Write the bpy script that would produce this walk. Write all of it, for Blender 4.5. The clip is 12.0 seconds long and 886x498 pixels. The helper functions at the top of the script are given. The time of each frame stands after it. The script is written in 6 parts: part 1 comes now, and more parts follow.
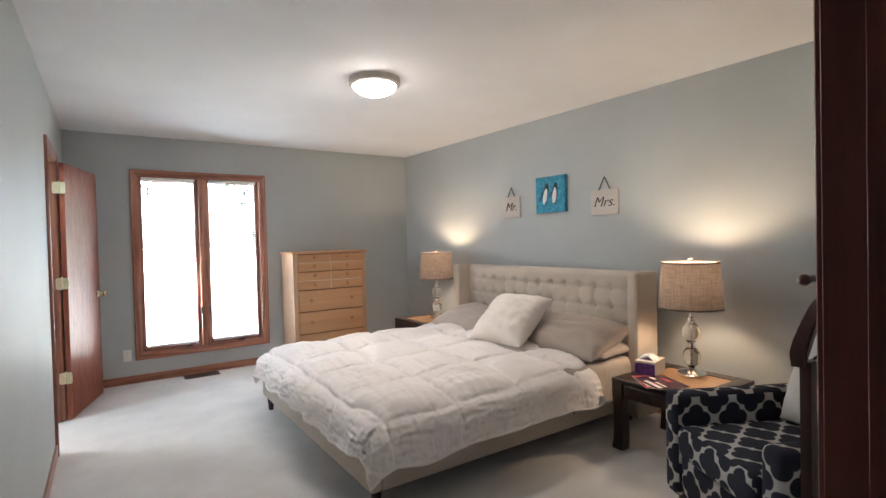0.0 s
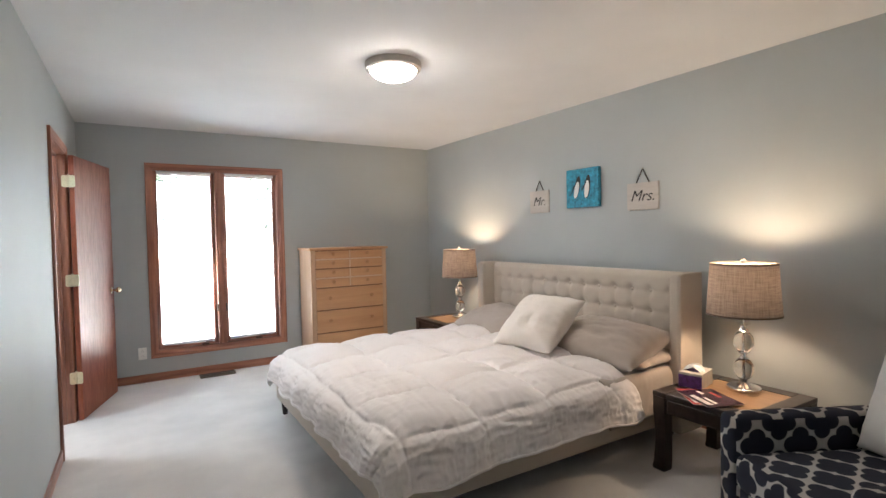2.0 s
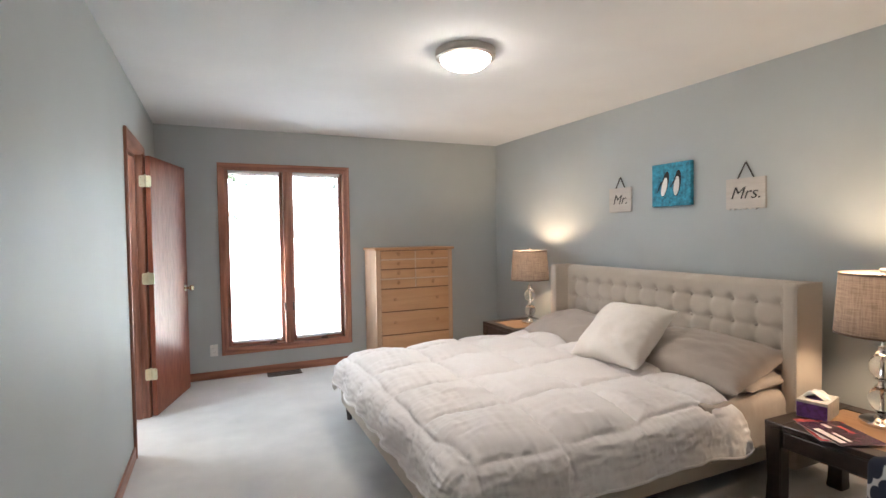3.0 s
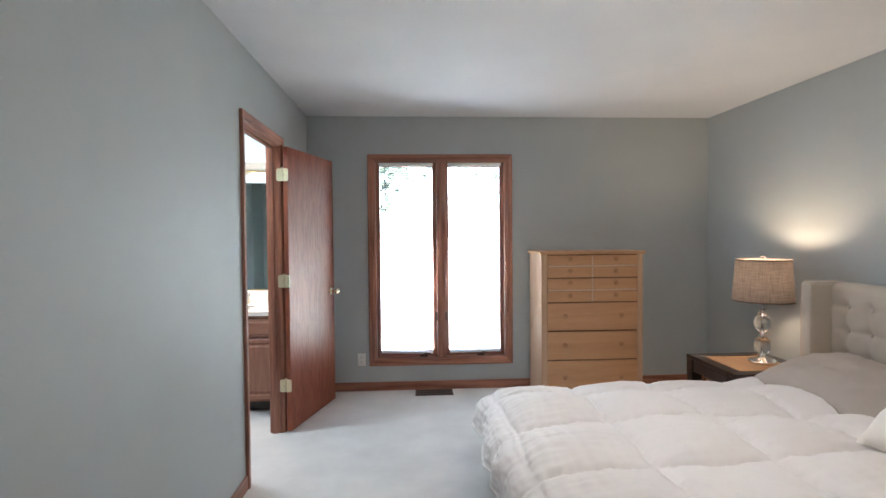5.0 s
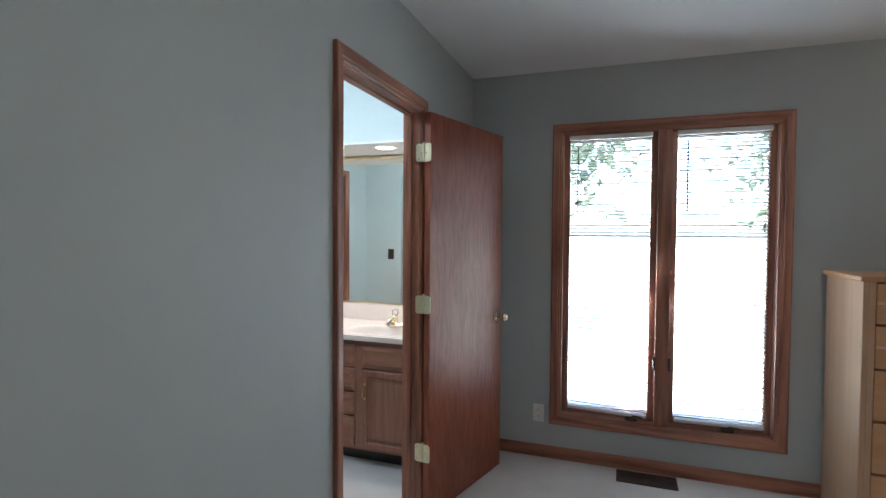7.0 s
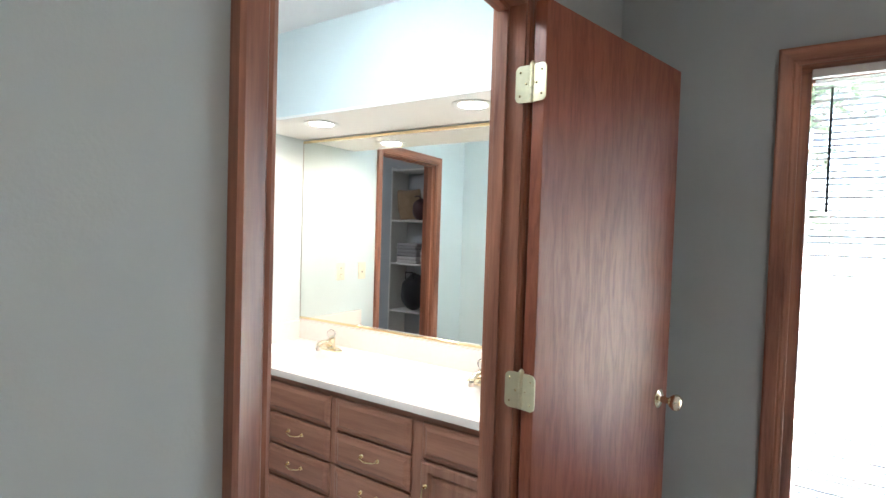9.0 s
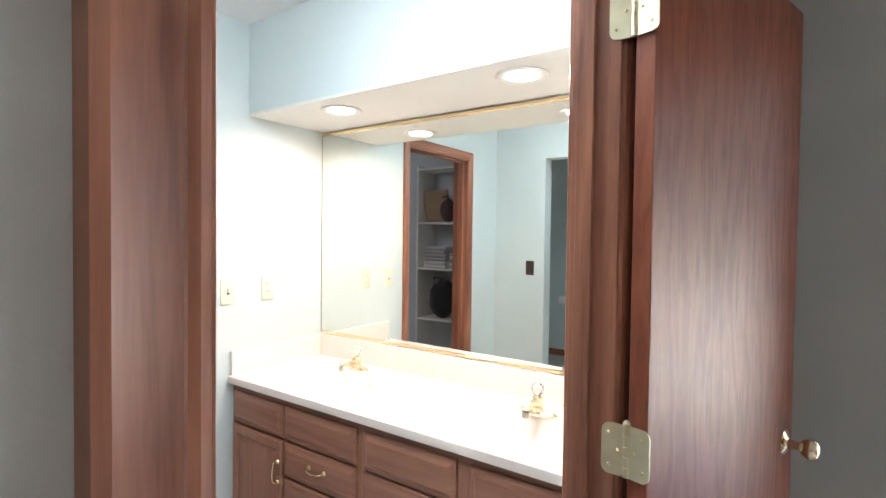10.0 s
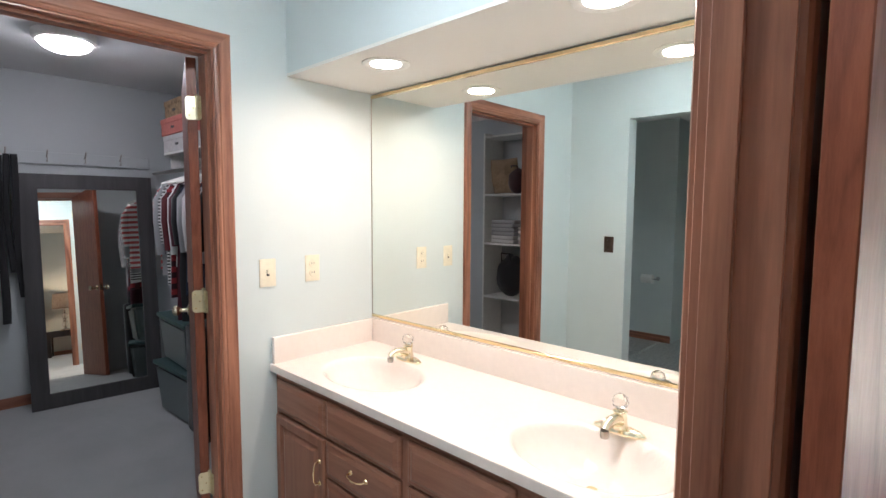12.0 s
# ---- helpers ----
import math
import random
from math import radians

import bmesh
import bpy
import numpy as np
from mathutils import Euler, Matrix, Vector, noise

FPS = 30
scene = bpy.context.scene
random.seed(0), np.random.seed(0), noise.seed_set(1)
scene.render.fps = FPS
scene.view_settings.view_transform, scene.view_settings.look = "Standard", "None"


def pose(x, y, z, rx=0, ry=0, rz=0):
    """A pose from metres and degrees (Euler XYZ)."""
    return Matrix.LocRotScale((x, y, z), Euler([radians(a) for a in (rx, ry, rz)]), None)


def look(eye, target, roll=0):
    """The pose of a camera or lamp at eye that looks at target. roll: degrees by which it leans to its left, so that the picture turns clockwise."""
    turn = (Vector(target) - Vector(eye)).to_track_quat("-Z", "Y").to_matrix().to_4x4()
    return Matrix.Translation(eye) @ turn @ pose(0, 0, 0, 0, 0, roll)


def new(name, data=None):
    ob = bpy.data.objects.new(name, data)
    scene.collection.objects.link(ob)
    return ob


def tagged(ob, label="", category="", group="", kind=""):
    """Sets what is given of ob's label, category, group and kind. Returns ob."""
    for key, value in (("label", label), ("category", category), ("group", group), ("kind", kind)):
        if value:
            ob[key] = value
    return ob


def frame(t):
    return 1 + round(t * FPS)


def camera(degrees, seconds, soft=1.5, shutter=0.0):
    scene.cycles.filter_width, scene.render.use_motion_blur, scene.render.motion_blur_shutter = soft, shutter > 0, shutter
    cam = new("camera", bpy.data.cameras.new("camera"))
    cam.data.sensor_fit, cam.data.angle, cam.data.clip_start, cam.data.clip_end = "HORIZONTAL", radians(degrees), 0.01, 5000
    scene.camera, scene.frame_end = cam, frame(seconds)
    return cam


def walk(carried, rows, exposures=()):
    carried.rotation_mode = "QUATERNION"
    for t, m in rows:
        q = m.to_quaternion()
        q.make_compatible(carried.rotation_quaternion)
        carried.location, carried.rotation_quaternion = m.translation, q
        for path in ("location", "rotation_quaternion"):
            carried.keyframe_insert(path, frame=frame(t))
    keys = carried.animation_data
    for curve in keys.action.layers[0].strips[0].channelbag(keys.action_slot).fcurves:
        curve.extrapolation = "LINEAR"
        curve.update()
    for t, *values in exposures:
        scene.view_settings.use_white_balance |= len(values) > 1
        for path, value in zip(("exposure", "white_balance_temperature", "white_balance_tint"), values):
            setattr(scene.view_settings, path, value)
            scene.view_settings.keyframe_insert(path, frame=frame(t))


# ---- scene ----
cam = camera(83.0, 12.0)
PATH = [
    (0, (0.391, 0.01, 1.345), (1.511, 1.667, 1.306), -1.4),
    (0.5, (0.428, 0.047, 1.349), (1.549, 1.702, 1.309), -1.3),
    (1, (0.492, 0.079, 1.349), (1.602, 1.742, 1.307), -1.3),
    (1.5, (0.513, 0.141, 1.355), (1.613, 1.81, 1.298), -1.2),
    (2, (0.539, 0.227, 1.36), (1.579, 1.934, 1.302), -1.2),
    (2.5, (0.579, 0.334, 1.369), (1.525, 2.095, 1.311), -1.1),
    (3, (0.596, 0.464, 1.381), (1.419, 2.286, 1.32), -0.9),
    (3.2, (0.602, 0.525, 1.386), (1.377, 2.368, 1.323), -0.9),
    (5, (1.026, 1.318, 1.381), (1.139, 3.314, 1.328), -0.5),
    (5.5, (1.131, 1.595, 1.411), (1.035, 3.592, 1.352), -0.2),
    (6, (1.151, 1.881, 1.399), (0.838, 3.855, 1.341), 0.1),
    (6.5, (1.069, 2.236, 1.419), (0.583, 4.175, 1.357), 0.4),
    (7, (1.016, 2.594, 1.42), (0.352, 4.479, 1.36), 0.4),
    (7.5, (0.973, 2.914, 1.406), (0.126, 4.725, 1.353), 0.4),
    (7.7, (0.969, 3.032, 1.383), (0.045, 4.805, 1.347), 0.8),
    (9.3, (0.512, 3.835, 1.457), (-0.582, 5.508, 1.391), 1.1),
    (9.4, (0.491, 3.857, 1.454), (-0.612, 5.523, 1.388), 0.8),
    (9.5, (0.463, 3.886, 1.458), (-0.648, 5.548, 1.39), 0.9),
    (10, (0.339, 4.003, 1.433), (-0.81, 5.639, 1.384), 0.7),
    (10.5, (0.263, 4.099, 1.452), (-0.958, 5.681, 1.363), 0.5),
    (11, (0.228, 4.181, 1.443), (-1.06, 5.706, 1.325), 0.5),
    (11.5, (0.205, 4.239, 1.45), (-1.122, 5.728, 1.306), 0.4),
    (12, (0.183, 4.29, 1.443), (-1.183, 5.741, 1.28), 0.3),
]
EXPOSURE = [(0, 4.71, 6050, 14), (3, 4.74, 6050, 13), (5, 4.44, 5800, 11), (5.5, 4.36, 5750, 10), (6.5, 3.86, 5650, 9), (7, 3.60, 5650, 9), (7.7, 3.66, 5700, 9), (9.3, 4.44, 6050, 11),
            (9.5, 4.46, 6100, 12), (10, 4.32, 6200, 14), (10.5, 4.10, 6300, 16), (11, 3.96, 6300, 16), (12, 3.87, 6250, 15)]
walk(cam, [(t, look(eye, target, roll)) for t, eye, target, roll in PATH], EXPOSURE)

# ---- world and sun ----
world = bpy.data.worlds.new("overcast_sky")
scene.world = world
world.use_nodes = True
wn = world.node_tree.nodes
sky = wn.new("ShaderNodeTexSky")
sky.sky_type, sky.sun_disc, sky.sun_elevation, sky.sun_rotation = "NISHITA", False, radians(50), radians(180)
sky.air_density, sky.dust_density = 1.0, 3.0
wn["Background"].inputs["Strength"].default_value = 0.15
world.node_tree.links.new(sky.outputs["Color"], wn["Background"].inputs["Color"])

sun = new("sun", bpy.data.lights.new("sun", "SUN"))
sun.data.energy, sun.data.angle, sun.data.color = 5.0, radians(12), (1.0, 0.96, 0.9)
sun.matrix_world = look((0, -20, 24), (0, 0, 0))


def point_lamp(name, place, watts, colour, radius):
    ob = new(name, bpy.data.lights.new(name, "POINT"))
    ob.data.energy, ob.data.color, ob.data.shadow_soft_size = watts, colour, radius
    ob.location = place
    return ob


def disk_lamp(name, place, watts, colour, size, spread=170):
    ob = new(name, bpy.data.lights.new(name, "AREA"))
    ob.data.shape, ob.data.size, ob.data.energy, ob.data.color = "DISK", size, watts, colour
    ob.data.spread = radians(spread)
    ob.location = place
    return ob


WARM, NEUTRAL, COOL = (1.0, 0.74, 0.47), (1.0, 0.79, 0.62), (0.86, 0.98, 1.0)
BEDSIDE_WATTS, DOME_GLOW, CAN_WATTS, BATH_GLOW, CLOSET_GLOW, SKY_WATTS = 0.88, 3.0, 0.37, 6.0, 4.2, 0.38
point_lamp("bedside_bulb", (3.44, 1.749, 1.065), BEDSIDE_WATTS, WARM, 0.05)
point_lamp("bedside_bulb", (3.43, 4.645, 1.10), BEDSIDE_WATTS, WARM, 0.05)
for strip_x in (1.169, 1.354):   # the sky's light, in the opening on either side of the mullion
    ob = new("sky_light", bpy.data.lights.new("sky_light", "AREA"))
    ob.data.shape, ob.data.size, ob.data.size_y, ob.data.energy, ob.data.color = "RECTANGLE", 0.026, 1.62, SKY_WATTS, (0.88, 0.96, 1.0)
    ob.matrix_world = look((strip_x, 5.806, 1.165), (strip_x + 0.7, 4.306, 0.72))
for can_x in (-1.28, -0.42):
    disk_lamp("recessed_bulb", (can_x, 5.53, 1.968), CAN_WATTS, NEUTRAL, 0.11)


# ---- materials ----
def material(name, build, **settings):
    """A node material; build(nodes, links, principled, coordinates) adds what the plain shader lacks."""
    m = bpy.data.materials.new(name)
    m.use_nodes = True
    nodes, links = m.node_tree.nodes, m.node_tree.links
    bsdf = nodes["Principled BSDF"]
    for key, value in settings.items():
        bsdf.inputs[key.replace("_", " ")].default_value = value
    if build:
        build(nodes, links, bsdf, nodes.new("ShaderNodeTexCoord").outputs["Object"])
    return m


def scaled(nodes, links, vec, scale):
    mp = nodes.new("ShaderNodeMapping")
    mp.inputs["Scale"].default_value = scale
    links.new(vec, mp.inputs["Vector"])
    return mp.outputs["Vector"]


def noise_of(nodes, links, vec, scale, detail=4, rough=0.55):
    n = nodes.new("ShaderNodeTexNoise")
    n.inputs["Scale"].default_value, n.inputs["Detail"].default_value, n.inputs["Roughness"].default_value = scale, detail, rough
    links.new(vec, n.inputs["Vector"])
    return n.outputs["Fac"]


def ramp_of(nodes, links, fac, stops):
    r = nodes.new("ShaderNodeValToRGB")
    while len(r.color_ramp.elements) < len(stops):
        r.color_ramp.elements.new(0.5)
    for e, (p, c) in zip(r.color_ramp.elements, stops):
        e.position, e.color = p, (*c, 1)
    links.new(fac, r.inputs["Fac"])
    return r.outputs["Color"]


def bump_of(nodes, links, bsdf, height, strength, distance):
    b = nodes.new("ShaderNodeBump")
    b.inputs["Strength"].default_value, b.inputs["Distance"].default_value = strength, distance
    links.new(height, b.inputs["Height"])
    links.new(b.outputs["Normal"], bsdf.inputs["Normal"])


def math_of(nodes, links, op, a, b=None, c=None):
    n = nodes.new("ShaderNodeMath")
    n.operation = op
    for i, v in enumerate((a, b, c)):
        if v is None:
            continue
        if isinstance(v, (int, float)):
            n.inputs[i].default_value = v
        else:
            links.new(v, n.inputs[i])
    return n.outputs[0]


def shade(c, k):
    return tuple(min(1, v * k) for v in c)


def paint(name, colour, rough=0.55, grain=0.12):
    """Rolled wall paint: a faint cloudiness and the orange-peel of the roller."""
    def build(nodes, links, bsdf, co):
        links.new(ramp_of(nodes, links, noise_of(nodes, links, co, 1.3, 3), [(0.3, shade(colour, 0.96)), (0.7, shade(colour, 1.03))]), bsdf.inputs["Base Color"])
        bump_of(nodes, links, bsdf, noise_of(nodes, links, co, 220, 3), grain, 0.002)
    return material(name, build, Roughness=rough)


def wood(name, dark, light, axis, rough=0.35, scale=1.0, coat=0.0, contrast=1.0, stretch=0.06):
    """Stained wood with its grain along one axis (0, 1 or 2)."""
    def build(nodes, links, bsdf, co):
        s = [1.0, 1.0, 1.0]
        s[axis] = stretch
        v = scaled(nodes, links, co, s)
        broad = noise_of(nodes, links, v, 14 * scale, 5, 0.6)
        wave = nodes.new("ShaderNodeTexNoise")
        wave.inputs["Scale"].default_value, wave.inputs["Detail"].default_value = 5 * scale, 2
        links.new(v, wave.inputs["Vector"])
        rings = math_of(nodes, links, "FRACT", math_of(nodes, links, "MULTIPLY", wave.outputs["Fac"], 9.0))
        rings = math_of(nodes, links, "PINGPONG", rings, 0.5)
        fine = noise_of(nodes, links, v, 130 * scale, 3, 0.7)
        mix = math_of(nodes, links, "ADD", math_of(nodes, links, "MULTIPLY", broad, 0.45), math_of(nodes, links, "MULTIPLY", rings, 0.5 * contrast))
        mix = math_of(nodes, links, "ADD", mix, math_of(nodes, links, "MULTIPLY", fine, 0.35))
        mid = tuple((a + b) / 2 for a, b in zip(dark, light))
        links.new(ramp_of(nodes, links, mix, [(0.32, dark), (0.52, mid), (0.75, light)]), bsdf.inputs["Base Color"])
        links.new(math_of(nodes, links, "MULTIPLY_ADD", fine, 0.18, rough - 0.08), bsdf.inputs["Roughness"])
        bump_of(nodes, links, bsdf, mix, 0.06, 0.001)
    return material(name, build, Coat_Weight=coat, Coat_Roughness=0.18)


def cathedral_wood(name, dark, light):
    """A flush veneer with tall nested arches of grain and open pores, in satin varnish."""
    def build(nodes, links, bsdf, co):
        warp = nodes.new("ShaderNodeTexNoise")
        warp.inputs["Scale"].default_value, warp.inputs["Detail"].default_value = 2.6, 3
        links.new(scaled(nodes, links, co, (1, 1, 0.35)), warp.inputs["Vector"])
        sway = nodes.new("ShaderNodeVectorMath")
        sway.operation = "MULTIPLY_ADD"
        links.new(warp.outputs["Color"], sway.inputs[0])
        sway.inputs[1].default_value = (0.16, 0.0, 0.5)
        links.new(co, sway.inputs[2])
        mp = nodes.new("ShaderNodeMapping")
        mp.inputs["Location"].default_value, mp.inputs["Scale"].default_value = (-0.46, 0.0, -0.16), (1.0, 0.3, 0.10)
        links.new(sway.outputs["Vector"], mp.inputs["Vector"])
        ln = nodes.new("ShaderNodeVectorMath")
        ln.operation = "LENGTH"
        links.new(mp.outputs["Vector"], ln.inputs[0])
        bend = noise_of(nodes, links, scaled(nodes, links, co, (1, 1, 0.16)), 13, 4, 0.6)
        field = math_of(nodes, links, "MULTIPLY_ADD", bend, 5.5, math_of(nodes, links, "MULTIPLY", ln.outputs["Value"], 13.0))
        rings = math_of(nodes, links, "PINGPONG", field, 0.5)
        pores = noise_of(nodes, links, scaled(nodes, links, sway.outputs["Vector"], (1, 1, 0.05)), 260, 4, 0.8)
        flecks = noise_of(nodes, links, scaled(nodes, links, co, (1, 1, 0.10)), 60, 3, 0.65)
        broad = noise_of(nodes, links, scaled(nodes, links, co, (1, 1, 0.3)), 5, 3)
        mix = math_of(nodes, links, "ADD", math_of(nodes, links, "MULTIPLY", rings, 0.52), math_of(nodes, links, "MULTIPLY", pores, 0.50))
        mix = math_of(nodes, links, "MULTIPLY_ADD", flecks, 0.22, mix)
        mix = math_of(nodes, links, "MULTIPLY_ADD", broad, 0.18, mix)
        mid = tuple((a + b) / 2 for a, b in zip(dark, light))
        links.new(ramp_of(nodes, links, mix, [(0.36, dark), (0.56, mid), (0.80, light)]), bsdf.inputs["Base Color"])
        links.new(math_of(nodes, links, "MULTIPLY_ADD", mix, -0.16, 0.47), bsdf.inputs["Roughness"])
        bump_of(nodes, links, bsdf, mix, 0.12, 0.0012)
    return material(name, build, Specular_IOR_Level=0.34)


def cloth(name, colour, weave=900, depth=0.3, rough=0.9, sheen=0.2, vary=0.08):
    def build(nodes, links, bsdf, co):
        big = noise_of(nodes, links, co, 5, 4)
        fine = noise_of(nodes, links, co, weave, 2)
        mix = math_of(nodes, links, "ADD", math_of(nodes, links, "MULTIPLY", big, 0.5), math_of(nodes, links, "MULTIPLY", fine, 0.5))
        links.new(ramp_of(nodes, links, mix, [(0.3, shade(colour, 1 - vary)), (0.7, shade(colour, 1 + vary))]), bsdf.inputs["Base Color"])
        bump_of(nodes, links, bsdf, fine, depth, 0.001)
    return material(name, build, Roughness=rough, Sheen_Weight=sheen)


def plain(name, colour, rough=0.5, metal=0.0, speck=0.05, **more):
    def build(nodes, links, bsdf, co):
        n = noise_of(nodes, links, co, 40, 3)
        links.new(ramp_of(nodes, links, n, [(0.3, shade(colour, 1 - speck)), (0.7, shade(colour, 1 + speck))]), bsdf.inputs["Base Color"])
        links.new(math_of(nodes, links, "MULTIPLY_ADD", n, 0.1, rough - 0.05), bsdf.inputs["Roughness"])
    return material(name, build, Metallic=metal, **more)


def carpet_material(name, colour):
    def build(nodes, links, bsdf, co):
        big = noise_of(nodes, links, co, 2.2, 5, 0.6)
        tuft = noise_of(nodes, links, co, 260, 3, 0.7)
        mix = math_of(nodes, links, "ADD", math_of(nodes, links, "MULTIPLY", big, 0.55), math_of(nodes, links, "MULTIPLY", tuft, 0.45))
        links.new(ramp_of(nodes, links, mix, [(0.35, shade(colour, 0.80)), (0.65, shade(colour, 1.14))]), bsdf.inputs["Base Color"])
        bump_of(nodes, links, bsdf, tuft, 0.7, 0.006)
    return material(name, build, Roughness=0.95, Sheen_Weight=0.3)


def glow(name, colour, strength):
    m = bpy.data.materials.new(name)
    m.use_nodes = True
    b = m.node_tree.nodes["Principled BSDF"]
    b.inputs["Base Color"].default_value = (0.9, 0.88, 0.84, 1)
    b.inputs["Emission Color"].default_value = (*colour, 1)
    b.inputs["Emission Strength"].default_value = strength
    return m


def glass_material(name, colour=(1, 1, 1), rough=0.0, ior=1.45):
    return material(name, None, Base_Color=(*colour, 1), Roughness=rough, Transmission_Weight=1.0, IOR=ior)


OAK_D, OAK_L = (0.165, 0.057, 0.034), (0.50, 0.215, 0.13)
M = {
    "wall": paint("grey_green_paint", (0.455, 0.485, 0.485)),
    "bath_wall": paint("pale_aqua_paint", (0.645, 0.705, 0.705)),
    "closet_wall": paint("closet_grey_paint", (0.54, 0.57, 0.58)),
    "ceiling": paint("ceiling_white", (0.82, 0.82, 0.82), 0.8, 0.3),
    "soffit": paint("soffit_white", (0.80, 0.78, 0.74), 0.7, 0.2),
    "oak_x": wood("stained_oak_along_x", OAK_D, OAK_L, 0, coat=0.15),
    "oak_y": wood("stained_oak_along_y", OAK_D, OAK_L, 1, coat=0.15),
    "oak_z": wood("stained_oak_upright", OAK_D, OAK_L, 2, coat=0.15),
    "door": cathedral_wood("cherry_stained_door", (0.175, 0.045, 0.024), (0.32, 0.098, 0.052)),
    "divider": wood("pale_maple_divider", (0.62, 0.42, 0.27), (0.74, 0.54, 0.37), 0, 0.4, 0.8, 0.1, 0.4),
    "knob_brass": plain("pale_polished_brass", (0.88, 0.78, 0.58), 0.15, 1.0),
    # red-brown entry wood with the unlit hall's darkness in its colour
    "entry": wood("unlit_red_entry_wood", (0.11, 0.022, 0.013), (0.22, 0.05, 0.028), 2, 0.4),
    "maple_x": wood("honey_maple_along_x", (0.52, 0.27, 0.125), (0.66, 0.38, 0.195), 0, 0.4, 0.8, 0.1, 0.4),
    "maple_z": wood("honey_maple_upright", (0.50, 0.31, 0.19), (0.64, 0.42, 0.26), 2, 0.4, 0.8, 0.1, 0.4),
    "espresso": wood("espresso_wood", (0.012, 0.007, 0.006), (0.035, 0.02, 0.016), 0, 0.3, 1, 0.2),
    "vanity_x": wood("vanity_oak_along_x", (0.24, 0.10, 0.06), (0.40, 0.19, 0.12), 0, 0.4, 1.2, 0.1, 0.5),
    "vanity_z": wood("vanity_oak_upright", (0.24, 0.10, 0.06), (0.40, 0.19, 0.12), 2, 0.4, 1.2, 0.1, 0.5),
    "mahogany": wood("mahogany_valet", (0.03, 0.008, 0.006), (0.085, 0.024, 0.016), 2, 0.35, 1, 0.2),
    # the pale carpet again, darkened in colour for the dim closet
    "dim_carpet": carpet_material("dimmed_pale_carpet", (0.36, 0.36, 0.36)),
    "knob_maple": wood("amber_maple_knob", (0.44, 0.22, 0.10), (0.56, 0.31, 0.15), 0, 0.35, 0.8, 0.2, 0.4),
    # maple darkened to paint the shade in the gaps between drawers
    "gap_shade": plain("maple_gap_shade", (0.24, 0.12, 0.055), 0.7),
    "carpet": carpet_material("pale_carpet", (0.70, 0.68, 0.66)),
    "vinyl": plain("grey_marbled_vinyl", (0.42, 0.42, 0.42), 0.35, 0, 0.35),
    "brass": plain("polished_brass", (0.88, 0.70, 0.42), 0.18, 1.0),
    "hinge": plain("satin_brass_hinge", (0.78, 0.70, 0.48), 0.35, 0.8),
    "nickel": plain("brushed_nickel", (0.45, 0.42, 0.38), 0.32, 1.0),
    "chrome": plain("chrome", (0.75, 0.75, 0.75), 0.08, 1.0),
    "white_plastic": plain("white_plastic", (0.82, 0.81, 0.77), 0.35),
    "ivory_plastic": plain("ivory_plastic", (0.80, 0.73, 0.58), 0.35),
    "black_plastic": plain("black_plastic", (0.02, 0.02, 0.02), 0.4),
    "blind": plain("white_enamelled_slat", (0.83, 0.83, 0.82), 0.4),
    "bronze": plain("bronze_register", (0.10, 0.065, 0.05), 0.45, 0.6),
    "glass": glass_material("window_glass"),
    "crystal": glass_material("lamp_crystal", (0.98, 0.97, 0.95), 0.0, 1.5),
    "mirror": material("silvered_mirror", None, Base_Color=(0.88, 0.90, 0.86, 1), Metallic=1.0, Roughness=0.0),
    "dome": glow("lit_dome_glass", (1.0, 0.88, 0.73), DOME_GLOW),
    "bath_dome": glow("lit_bath_dome_glass", COOL, BATH_GLOW),
    "closet_dome": glow("lit_closet_dome_glass", (0.95, 0.95, 1.0), CLOSET_GLOW),
    "can_lens": glow("lit_can_lens", (1.0, 0.95, 0.88), 1.0),
    "linen": cloth("oatmeal_upholstery", (0.55, 0.48, 0.40), 1200),
    "sheet": cloth("taupe_sheet", (0.46, 0.40, 0.35), 1500, 0.15),
    "comforter": cloth("white_comforter", (0.88, 0.825, 0.80), 700, 0.05, 0.8, 0.3, 0.03),
    "cream": cloth("cream_pillow_cloth", (0.85, 0.79, 0.73), 700, 0.4),
    "counter": plain("cultured_marble", (0.84, 0.75, 0.69), 0.15, 0, 0.02),
}


# ---- mesh tools ----
def box(bm, x0, x1, y0, y1, z0, z1, bevel=0.0, segments=2):
    g = bmesh.ops.create_cube(bm, size=1.0)
    vs = g["verts"]
    for v in vs:
        v.co = Vector(((x0 + x1) / 2 + v.co.x * (x1 - x0), (y0 + y1) / 2 + v.co.y * (y1 - y0), (z0 + z1) / 2 + v.co.z * (z1 - z0)))
    if bevel:
        es = list({e for v in vs for e in v.link_edges})
        bmesh.ops.bevel(bm, geom=es, offset=bevel, segments=segments, affect="EDGES", profile=0.6)
    return vs


